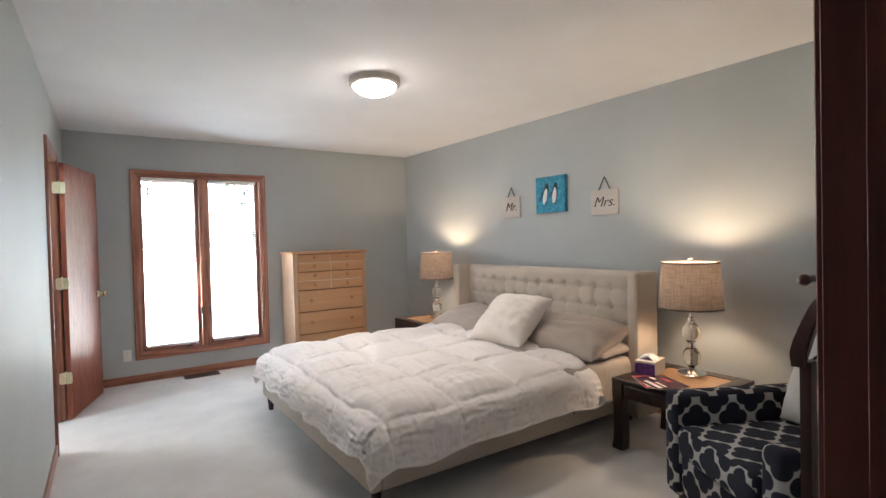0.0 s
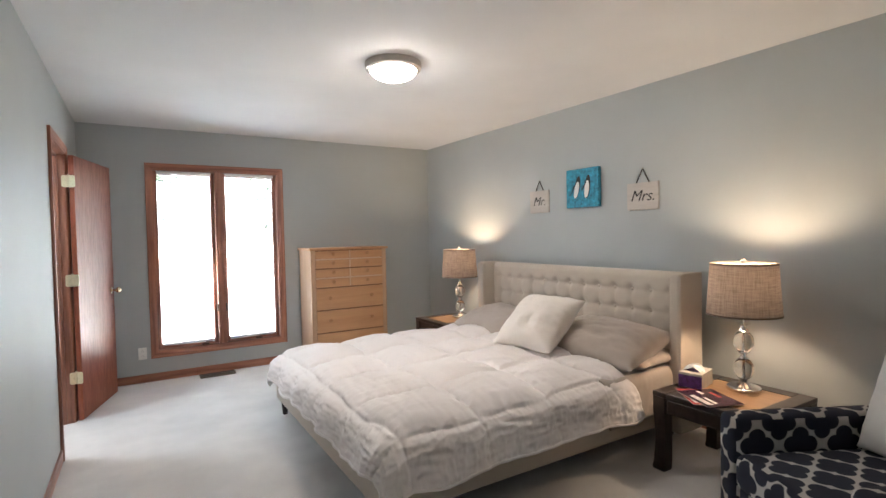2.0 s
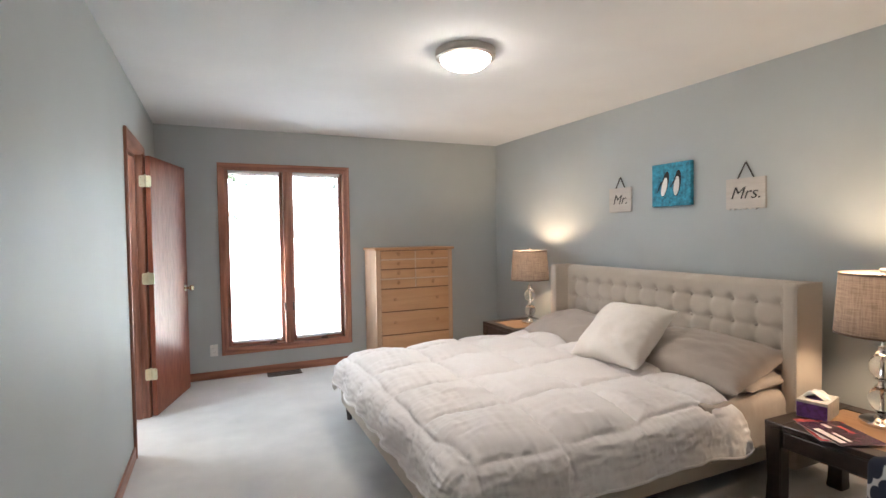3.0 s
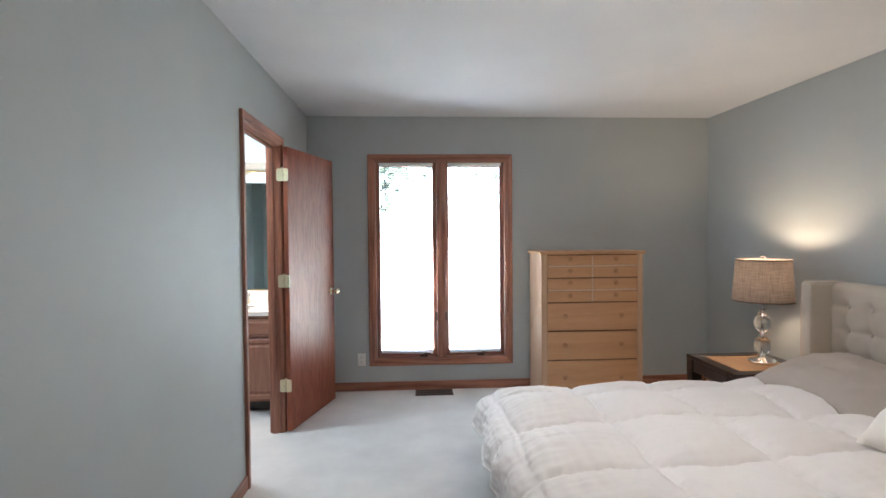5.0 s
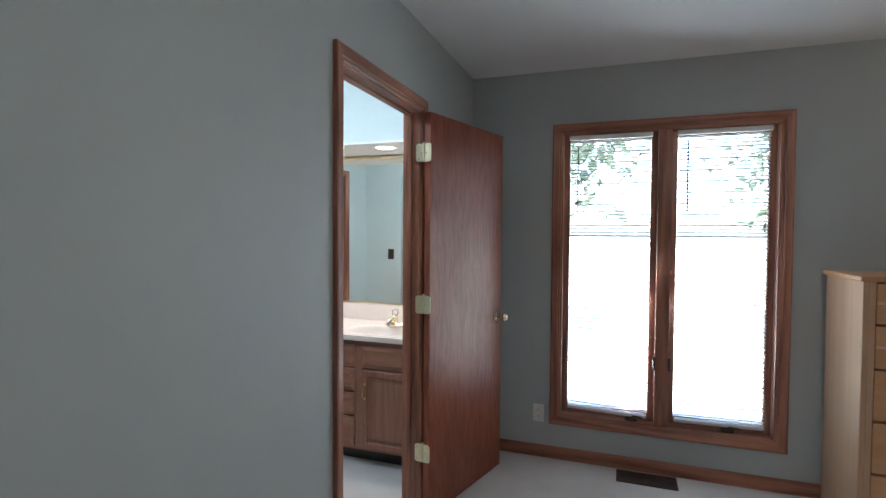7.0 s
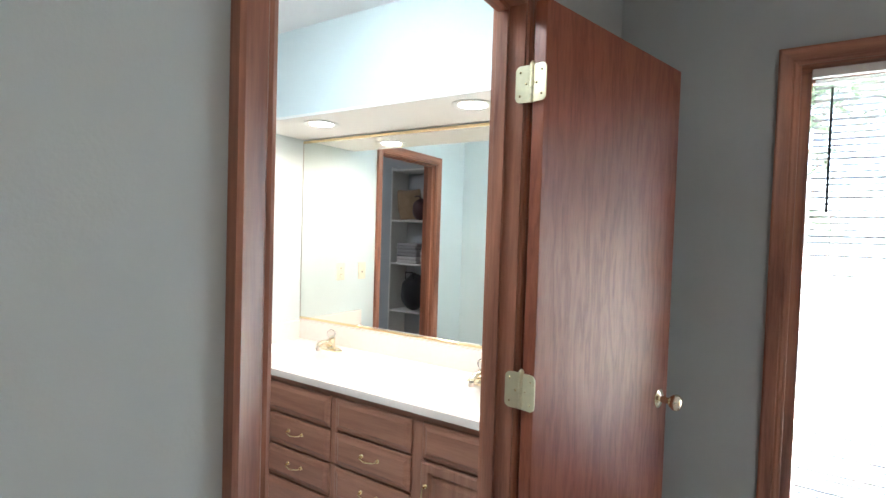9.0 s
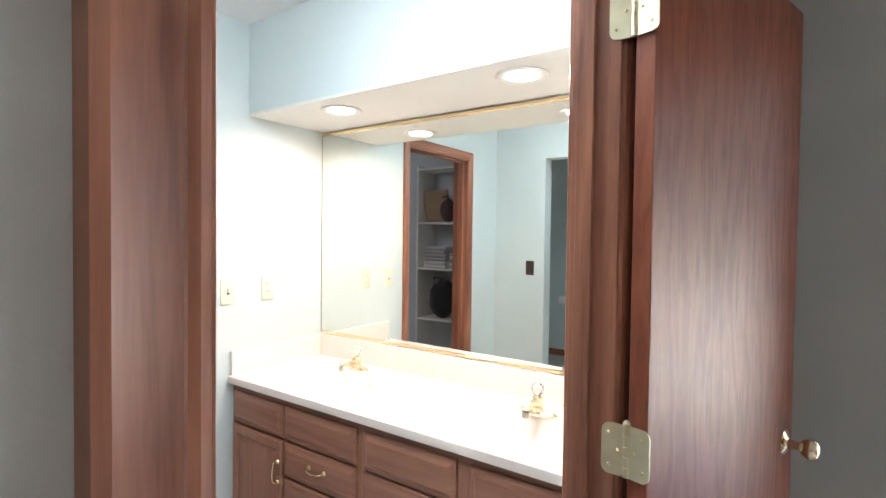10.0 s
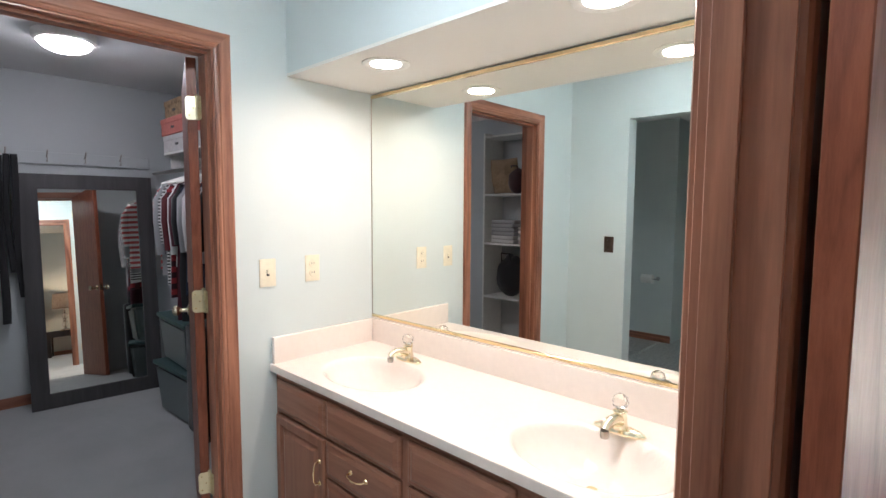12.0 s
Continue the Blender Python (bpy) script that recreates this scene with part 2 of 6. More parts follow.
def turned(bm, profile, centre=(0, 0, 0), steps=32, axis=2):
    """A lathe: profile of (radius, height) round an axis."""
    rings = []
    for r, h in profile:
        ring = []
        for i in range(steps):
            a = 2 * math.pi * i / steps
            p = (r * math.cos(a), r * math.sin(a), h)
            p = (p[0], p[1], p[2]) if axis == 2 else ((p[2], p[0], p[1]) if axis == 0 else (p[1], p[2], p[0]))
            ring.append(bm.verts.new(Vector(p) + Vector(centre)))
        rings.append(ring)
    for a, b in zip(rings, rings[1:]):
        for i in range(steps):
            bm.faces.new((a[i], a[(i + 1) % steps], b[(i + 1) % steps], b[i]))
    for ring, flip in ((rings[0], True), (rings[-1], False)):
        if (ring[0].co - ring[steps // 2].co).length > 1e-6:
            bm.faces.new(ring[::-1] if flip else ring)
    bmesh.ops.remove_doubles(bm, verts=[v for r in (rings[0], rings[-1]) for v in r], dist=1e-5)


def tube(bm, points, radius, steps=10):
    pts = [Vector(p) for p in points]
    rings = []
    for i, p in enumerate(pts):
        d = (pts[min(i + 1, len(pts) - 1)] - pts[max(i - 1, 0)]).normalized()
        side = d.cross(Vector((0, 0, 1)) if abs(d.z) < 0.9 else Vector((1, 0, 0))).normalized()
        up = side.cross(d)
        r = radius[i] if isinstance(radius, (list, tuple)) else radius
        rings.append([bm.verts.new(p + r * (math.cos(2 * math.pi * k / steps) * side + math.sin(2 * math.pi * k / steps) * up)) for k in range(steps)])
    for a, b in zip(rings, rings[1:]):
        for k in range(steps):
            bm.faces.new((a[k], a[(k + 1) % steps], b[(k + 1) % steps], b[k]))
    bm.faces.new(rings[0][::-1])
    bm.faces.new(rings[-1])


def grid(bm, nu, nv, place):
    """A sheet of nu x nv cells through place(u, v), u and v from 0 to 1."""
    vs = [[bm.verts.new(place(i / nu, j / nv)) for j in range(nv + 1)] for i in range(nu + 1)]
    for i in range(nu):
        for j in range(nv):
            bm.faces.new((vs[i][j], vs[i + 1][j], vs[i + 1][j + 1], vs[i][j + 1]))
    return vs


def box_uv(bm):
    layer = bm.loops.layers.uv.verify()
    for f in bm.faces:
        n = f.normal
        k = max(range(3), key=lambda i: abs(n[i]))
        for l in f.loops:
            c = l.vert.co
            l[layer].uv = (c.y, c.z) if k == 0 else ((c.x, c.z) if k == 1 else (c.x, c.y))


def mesh_of(name, bm, mat, smooth=None):
    bmesh.ops.recalc_face_normals(bm, faces=bm.faces)
    if smooth is not None:
        for f in bm.faces:
            f.smooth = True
        for e in bm.edges:
            if len(e.link_faces) == 2 and e.calc_face_angle(0) > radians(smooth):
                e.smooth = False
    me = bpy.data.meshes.new(name)
    bm.to_mesh(me)
    bm.free()
    me.materials.append(mat)
    return me


def part(name, bm, mat, parent=None, label="", smooth=35, uv=False):
    if uv:
        bm.normal_update()
        box_uv(bm)
    ob = new(name, mesh_of(name, bm, mat, smooth))
    if parent is not None:
        ob.parent = parent
    return tagged(ob, label)


def thing(name, label, category, m=None, group="", kind=""):
    ob = new(name)
    ob.empty_display_size = 0.1
    if m is not None:
        ob.matrix_world = m
    return tagged(ob, label, category, group, kind)


def block(name, mat, parent, *dims, bevel=0.002, label="", segments=1):
    bm = bmesh.new()
    box(bm, *dims, bevel=bevel, segments=segments)
    return part(name, bm, mat, parent, label)


def slab(name, mat, boxes, label, category):
    bm = bmesh.new()
    for b in boxes:
        box(bm, *b)
    ob = new(name, mesh_of(name, bm, mat))
    return tagged(ob, label, category, kind="structure")


# ---- the large structure ----
H, HB, HEAD = 2.44, 2.39, 2.03
XW, XE, YN, YS = 0.09, 3.73, 5.80, 0.25
XB = 0.006                       # bathroom face of the dividing wall
DY0, DY1 = 4.132, 4.894          # bathroom doorway
CY0, CY1 = 4.361, 5.091           # closet doorway
BW, BN, BS = -1.72, 5.82, 3.92   # bathroom walls
CW, CN, CS = -4.45, 5.98, 3.03   # closet walls
WX0, WX1, WZ0, WZ1 = 0.661, 1.859, 0.268, 2.058
EX0, EX1 = 0.30, 1.115            # entry doorway

slab("floor", M["carpet"], [(BW - 0.03, XE + 0.4, 3.93, 6.1, -0.1, 0), (XB - 0.04, XE + 0.4, -1.42, 3.93, -0.1, 0)],
     "pale beige cut-pile carpet through bedroom and bathroom", "floor")
slab("floor_closet", M["dim_carpet"], [(CW - 0.1, BW - 0.03, CS - 0.12, 6.1, -0.1, 0)], "cut-pile carpet of the closet, its dimness put into a darker grey", "floor")
slab("floor_toilet_room", M["vinyl"], [(BW - 0.03, XB - 0.04, 1.7, 3.93, -0.1, 0)], "grey marbled vinyl floor of the toilet room", "floor")
slab("wall_north", M["wall"], [(XW, WX0, YN, YN + 0.18, 0, H), (WX1, XE, YN, YN + 0.18, 0, H), (WX0, WX1, YN, YN + 0.18, 0, WZ0), (WX0, WX1, YN, YN + 0.18, WZ1, H)],
     "grey-green painted bedroom wall with the tall window", "wall")
SPLAY = 0.021                    # the bed wall runs a little out of square
east = slab("wall_east", M["wall"], [(XE, XE + 0.14, YS - 0.12, YN + 0.18, 0, H)], "grey-green painted wall behind the bed", "wall")
for v in east.data.vertices:
    v.co.x += SPLAY * (YN - v.co.y)
slab("wall_west", M["wall"], [(XB + 0.04, XW, -1.3, DY0, 0, H), (XB + 0.04, XW, DY1, YN + 0.18, 0, H), (XB + 0.04, XW, DY0, DY1, HEAD, H)],
     "grey-green painted wall with the bathroom doorway", "wall")
slab("wall_south", M["wall"], [(XW, EX0, YS - 0.12, YS, 0, H), (EX1, XE + 0.23, YS - 0.12, YS, 0, H), (EX0, EX1, YS - 0.12, YS, HEAD, H)],
     "grey-green painted wall with the entry doorway", "wall")
slab("wall_hall", M["wall"], [(XW, 1.72, -1.42, -1.3, 0, H), (1.6, 1.72, -1.3, YS - 0.12, 0, H)], "grey-green painted hallway walls", "wall")
slab("ceiling", M["ceiling"], [(XB + 0.04, XE + 0.4, -1.42, YN + 0.18, H, H + 0.12)], "flat white bedroom ceiling", "ceiling")
slab("wall_bath_east", M["bath_wall"], [(XB, XB + 0.04, 1.72, DY0, 0, H), (XB, XB + 0.04, DY1, BN + 0.15, 0, H), (XB, XB + 0.04, DY0, DY1, HEAD, H)],
     "pale aqua painted wall beside the bathroom door", "wall")
slab("wall_bath_north", M["bath_wall"], [(BW, XB, BN, BN + 0.15, 0, H)], "pale aqua painted wall behind the vanity mirror", "wall")
slab("wall_bath_west", M["bath_wall"], [(BW - 0.06, BW, 2.91, CY0, 0, H), (BW - 0.06, BW, CY1, BN + 0.15, 0, H), (BW - 0.06, BW, CY0, CY1, HEAD, H)],
     "pale aqua painted wall with the closet doorway", "wall")
slab("wall_bath_south", M["bath_wall"], [(BW, -1.28, BS - 0.12, BS, 0, H), (-0.12, XB, BS - 0.12, BS, 0, H), (-1.28, -0.12, BS - 0.12, BS, 2.06, H)],
     "pale aqua painted wall with the toilet room opening", "wall")
slab("wall_toilet_south", M["bath_wall"], [(-2.3, -1.66, 1.68, 1.80, 0, H), (-1.78, -1.66, 1.2, 1.68, 0, H), (-1.78, XB + 0.04, 1.08, 1.2, 0, H), (XB, XB + 0.04, 1.2, 1.72, 0, H), (-2.42, -2.3, 1.68, 2.91, 0, H), (-2.3, BW - 0.06, 2.80, 2.91, 0, H)],
     "pale aqua painted end wall of the toilet room", "wall")
slab("floor_toilet_bay", M["vinyl"], [(-1.78, XB - 0.04, 1.1, 1.7, -0.1, 0), (-2.42, BW - 0.06, 1.68, 2.91, -0.1, 0)], "grey marbled vinyl floor of the toilet bay", "floor")
slab("ceiling_bath", M["ceiling"], [(CW - 0.12, XB + 0.04, 1.08, CN + 0.12, HB, HB + 0.17)], "flat white bathroom and closet ceiling", "ceiling")
slab("soffit", M["soffit"], [(BW, XB, 5.376, BN, 1.975, 1.987)], "white underside of the soffit above the vanity", "soffit")
slab("soffit_front", M["bath_wall"], [(BW, XB, 5.376, BN, 1.987, HB)], "pale aqua painted soffit front above the vanity", "soffit")
slab("wall_closet_east", M["closet_wall"], [(BW - 0.12, BW - 0.06, CS - 0.12, CY0, 0, H), (BW - 0.12, BW - 0.06, CY1, CN + 0.12, 0, H), (BW - 0.12, BW - 0.06, CY0, CY1, HEAD, H)],
     "grey painted closet wall beside its door", "wall")
slab("wall_closet_west", M["closet_wall"], [(CW - 0.12, CW, CS - 0.12, CN + 0.12, 0, H)], "grey painted back wall of the closet", "wall")
slab("wall_closet_north", M["closet_wall"], [(CW, BW - 0.12, CN, CN + 0.12, 0, H)], "grey painted closet wall behind the hanging clothes", "wall")
slab("wall_closet_south", M["closet_wall"], [(CW, BW - 0.12, CS - 0.12, CS, 0, H)], "grey painted closet wall behind the shelves", "wall")

# casings: (distance from the opening, height off the wall)
CASING = [(-0.011, 0.0), (-0.011, 0.008), (-0.003, 0.012), (0.003, 0.011), (0.007, 0.015), (0.031, 0.017), (0.039, 0.019), (0.046, 0.017), (0.046, 0.0)]


def casing(parent, mats, u0, u1, z0, z1, place, sill=False, profile=CASING):
    """Mitred trim round an opening. place(u, z, p) gives the point in the world; mats: upright and level wood."""
    def strip(name, mat, ends):
        bm = bmesh.new()
        rows = [[bm.verts.new(place(*e(o), p)) for e in ends] for o, p in profile]
        for a, b in zip(rows, rows[1:]):
            bm.faces.new((a[0], a[1], b[1], b[0]))
        for k in (0, 1):
            bm.faces.new([r[k] for r in rows])
        part(name, bm, mat, parent, smooth=25)
    low = (lambda o: z0 - o) if sill else (lambda o: z0)
    strip("casing_leg", mats[0], (lambda o: (u0 - o, low(o)), lambda o: (u0 - o, z1 + o)))
    strip("casing_leg", mats[0], (lambda o: (u1 + o, low(o)), lambda o: (u1 + o, z1 + o)))
    strip("casing_head", mats[1], (lambda o: (u0 - o, z1 + o), lambda o: (u1 + o, z1 + o)))
    if sill:
        strip("casing_sill", mats[1], (lambda o: (u0 - o, z0 - o), lambda o: (u1 + o, z0 - o)))


def doorway(name, label, axis, u0, u1, a, b, mats, stop_at):
    """A lined doorway through a wall between a and b (its two faces) along x (axis 0) or y (axis 1)."""
    ob = thing(name, label, "door frame", kind="structure")

    def at(u, z, w):
        return Vector((w, u, z)) if axis == 1 else Vector((u, w, z))
    casing(ob, mats, u0, u1, 0, HEAD, lambda u, z, p: at(u, z, b + p))
    casing(ob, mats, u0, u1, 0, HEAD, lambda u, z, p: at(u, z, a - p))

    def jamb(part_name, mat, ua, ub, za, zb, wa, wb):
        p, q = at(ua, za, wa), at(ub, zb, wb)
        block(part_name, mat, ob, min(p.x, q.x), max(p.x, q.x), min(p.y, q.y), max(p.y, q.y), za, zb, bevel=0.001)
    t = 0.018
    jamb("jamb", mats[0], u0 - 0.002, u0 + t, 0, HEAD - t, a - 0.001, b + 0.001)
    jamb("jamb", mats[0], u1 - t, u1 + 0.002, 0, HEAD - t, a - 0.001, b + 0.001)
    jamb("head_jamb", mats[1], u0 - 0.002, u1 + 0.002, HEAD - t, HEAD + 0.002, a - 0.001, b + 0.001)
    s0, s1 = stop_at
    jamb("door_stop", mats[0], u0 + t, u0 + t + 0.011, 0, HEAD - t - 0.011, s0, s1)
    jamb("door_stop", mats[0], u1 - t - 0.011, u1 - t, 0, HEAD - t - 0.011, s0, s1)
    jamb("door_stop", mats[1], u0 + t, u1 - t, HEAD - t - 0.011, HEAD - t, s0, s1)
    return ob


doorway("door_frame_1", "stained oak casing round the bathroom doorway", 1, DY0, DY1, XB, XW, (M["oak_z"], M["oak_y"]), (XB + 0.012, XW - 0.042))
doorway("door_frame_2", "stained oak casing round the closet doorway", 1, CY0, CY1, BW - 0.12, BW, (M["oak_z"], M["oak_y"]), (BW - 0.075, BW - 0.03))
doorway("door_frame_3", "red-brown wooden casing round the bedroom entry, darkened as if unlit", 0, EX0, EX1, YS - 0.12, YS, (M["entry"], M["entry"]), (YS - 0.08, YS - 0.045))


def knob_parts(leaf, x, z, face_y, mat):
    for s, f in ((1, face_y[1]), (-1, face_y[0])):
        bm = bmesh.new()
        turned(bm, [(0.0, 0), (0.031, 0), (0.031, 0.004), (0.022, 0.009), (0.011, 0.012), (0.0105, 0.036), (0.018, 0.042), (0.026, 0.053), (0.027, 0.062), (0.022, 0.071), (0.010, 0.076), (0.0, 0.0765)], steps=24, axis=1)
        for v in bm.verts:
            v.co = Vector((v.co.x + x, f + s * v.co.y, v.co.z + z))
        part("door_knob", bm, mat, leaf, "polished brass knob", smooth=50)


def door(name, label, width, m, side):
    """A flush slab door hinged at its local origin, running along +x; side: the local y face that the hinges open to."""
    ob = thing(name, label, "door", m, kind="structure")
    th = 0.035
    y0, y1 = (-th, 0) if side > 0 else (0, th)
    leaf = block("door_leaf", M["door"], ob, 0.004, width, y0, y1, 0.012, HEAD - 0.02, bevel=0.0015)
    knob_parts(ob, width - 0.065, 0.93, (y0, y1), M["knob_brass"])
    block("latch_plate", M["brass"], ob, width - 0.0005, width + 0.001, y0 + 0.006, y1 - 0.006, 0.90, 0.96, bevel=0.0004)
    return ob


def hinge(parent, pin, a, b, z, leaf_w=0.042, tall=0.089):
    """A butt hinge: two rounded leaves that lie along the directions a and b from the pin, and a knuckled barrel."""
    for d, n in ((Vector(a), "hinge_leaf"), (Vector(b), "hinge_leaf")):
        bm = bmesh.new()
        across = Vector((-d.y, d.x, 0)) * 0.0016
        outline = []
        r = 0.014
        for cx, cz, a0 in ((leaf_w - r, tall / 2 - r, 0), (leaf_w - r, -tall / 2 + r, -90)):
            arc = [(cx + r * math.cos(radians(a0 + k * 15)), cz + r * math.sin(radians(a0 + k * 15))) for k in range(7)]
            outline.append(arc)
        pts = [(0.0, -tall / 2)] + outline[1] + outline[0] + [(0.0, tall / 2)]
        front = [bm.verts.new(Vector((pin[0], pin[1], z + q)) + d * p + across) for p, q in pts]
        back = [bm.verts.new(Vector((pin[0], pin[1], z + q)) + d * p - across) for p, q in pts]
        bm.faces.new(front)
        bm.faces.new(back[::-1])
        for i in range(len(pts)):
            j = (i + 1) % len(pts)
            bm.faces.new((front[i], front[j], back[j], back[i]))
        leaf = part(n, bm, M["hinge"], parent, "satin brass hinge leaf")
        for q, w in ((0.028, 0.012), (0.0, 0.028), (-0.028, 0.012)):
            bm = bmesh.new()
            c = Vector((pin[0], pin[1], z + q)) + d * (leaf_w - w)
            bmesh.ops.create_uvsphere(bm, u_segments=10, v_segments=6, radius=0.0035, matrix=Matrix.Translation(c) @ Matrix.Diagonal((1, 1, 1, 1)))
            part("screw", bm, M["brass"], leaf)
    for k in range(5):
        bm = bmesh.new()
        h = tall / 5
        z0 = z - tall / 2 + k * h
        turned(bm, [(0.0, z0 + 0.0005), (0.006, z0 + 0.0005), (0.006, z0 + h - 0.0005), (0.0, z0 + h - 0.0005)], (pin[0], pin[1], 0), 12)
        part("knuckle", bm, M["hinge"], parent)
    bm = bmesh.new()
    turned(bm, [(0.0, z + tall / 2), (0.007, z + tall / 2), (0.007, z + tall / 2 + 0.004), (0.003, z + tall / 2 + 0.009), (0.0, z + tall / 2 + 0.009)], (pin[0], pin[1], 0), 12)
    part("pin_head", bm, M["hinge"], parent)


BATH_PIN, BATH_OPEN = (0.113, 4.8735), 74.5
bath_door = door("door_1", "open cherry-stained flush door with brass knob", 0.738, pose(BATH_PIN[0], BATH_PIN[1], 0, 0, 0, BATH_OPEN), 1)
u = Vector((math.cos(radians(BATH_OPEN)), math.sin(radians(BATH_OPEN)), 0))
for hz in (0.335, 1.072, 1.815):
    h = thing("door_hinge", "satin brass butt hinge on the bathroom door", "hinge", group="bathroom door hinges", kind="structure")
    hinge(h, BATH_PIN, (-1, 0, 0), (u.y, -u.x, 0), hz)
CLOSET_PIN, CLOSET_OPEN = (BW - 0.135, 5.0705), 162.0
door("door_2", "open cherry-stained closet door with brass knob", 0.66, pose(CLOSET_PIN[0], CLOSET_PIN[1], 0, 0, 0, CLOSET_OPEN), -1)
for hz in (0.32, 1.07, 1.82):
    h = thing("door_hinge", "satin brass butt hinge on the closet door", "hinge", group="closet door hinges", kind="structure")
    hinge(h, CLOSET_PIN, (1, 0, 0), (-0.36, -0.93, 0), hz)

# baseboards: (x0, x1, y0, y1)
BASE = [("baseboard_north", "oak_x", (XW + 0.014, XE - 0.014, YN - 0.013, YN)), ("baseboard_east", "oak_y", (XE - 0.013, XE, YS, YN)),
        ("baseboard_west", "oak_y", (XW, XW + 0.013, YS, DY0 - 0.048)), ("baseboard_west", "oak_y", (XW, XW + 0.013, DY1 + 0.048, YN)),
        ("baseboard_closet", "oak_y", (CW, CW + 0.013, CS, CN)), ("baseboard_closet", "oak_x", (CW + 0.014, BW - 0.134, CN - 0.013, CN)),
        ("baseboard_toilet", "oak_x", (-2.3, -1.66, 1.80, 1.813)), ("baseboard_bath", "oak_x", (BW, -1.28, BS, BS + 0.013)),
        ("baseboard_south", "oak_x", (EX1 + 0.048, XE + 0.2, YS, YS + 0.013))]
for name, key, (bx0, bx1, by0, by1) in BASE:
    bm = bmesh.new()
    box(bm, bx0, bx1, by0, by1, 0.0, 0.078, bevel=0.004, segments=2)
    if name == "baseboard_east":
        for v in bm.verts:
            v.co.x += SPLAY * (YN - v.co.y)
    tagged(part(name, bm, M[key]), "stained oak baseboard along the carpet", "baseboard", kind="structure")


# ---- window, blinds, outdoors ----
win = thing("window_1", "tall oak-trimmed casement window with two sashes", "window", kind="structure")
casing(win, (M["oak_z"], M["oak_x"]), WX0, WX1, WZ0, WZ1, lambda u, z, p: Vector((u, YN - p, z)), sill=True)
WY0, WY1 = YN - 0.002, YN + 0.17
for nm, mt, d in (("frame_jamb", "oak_z", (WX0 - 0.003, WX0 + 0.02, WY0, WY1, WZ0, WZ1)), ("frame_jamb", "oak_z", (WX1 - 0.02, WX1 + 0.003, WY0, WY1, WZ0, WZ1)),
                  ("frame_head", "oak_x", (WX0 + 0.02, WX1 - 0.02, WY0, WY1, WZ1 - 0.02, WZ1 + 0.003)), ("frame_sill", "oak_x", (WX0 + 0.02, WX1 - 0.02, WY0, WY1, WZ0 - 0.003, WZ0 + 0.02)),
                  ("mullion", "oak_z", (1.225, 1.30, WY0 - 0.004, WY1, WZ0 + 0.02, WZ1 - 0.02))):
    block(nm, M[mt], win, *d, bevel=0.003, segments=2)
SASHES = ((WX0 + 0.02, 1.225), (1.30, WX1 - 0.02))
SY0, SY1 = YN + 0.07, YN + 0.11
for k, (sx0, sx1) in enumerate(SASHES):
    for nm, mt, d in (("sash_stile", "oak_z", (sx0, sx0 + 0.035, SY0, SY1, WZ0 + 0.02, WZ1 - 0.02)), ("sash_stile", "oak_z", (sx1 - 0.035, sx1, SY0, SY1, WZ0 + 0.02, WZ1 - 0.02)),
                      ("sash_rail", "oak_x", (sx0 + 0.035, sx1 - 0.035, SY0, SY1, WZ0 + 0.02, WZ0 + 0.07)), ("sash_rail", "oak_x", (sx0 + 0.035, sx1 - 0.035, SY0, SY1, WZ1 - 0.055, WZ1 - 0.02))):
        block(nm, M[mt], win, *d, bevel=0.003)
    pane = block("pane", M["glass"], win, sx0 + 0.036, sx1 - 0.036, YN + 0.088, YN + 0.092, WZ0 + 0.071, WZ1 - 0.056, bevel=0)
    pane.visible_shadow = False
    # crank operator on the sill and lock on the mullion
    cx = (1.10, 1.62)[k]
    bm = bmesh.new()
    box(bm, cx - 0.035, cx + 0.035, YN + 0.02, YN + 0.05, WZ0 + 0.02, WZ0 + 0.042, bevel=0.008)
    crank = part("crank", bm, M["bronze"], win, "bronze casement crank")
    bm = bmesh.new()
    tube(bm, [(cx, YN + 0.035, WZ0 + 0.042), (cx + 0.01, YN + 0.02, WZ0 + 0.055), (cx + 0.06, YN + 0.012, WZ0 + 0.052)], 0.005)
    part("crank_handle", bm, M["bronze"], crank)
    lx = (1.222, 1.303)[k]
    bm = bmesh.new()
    box(bm, lx - 0.008, lx + 0.008, YN - 0.012, YN + 0.02, 0.62, 0.70, bevel=0.004)
    part("sash_lock", bm, M["bronze"], win, "bronze sash lock")

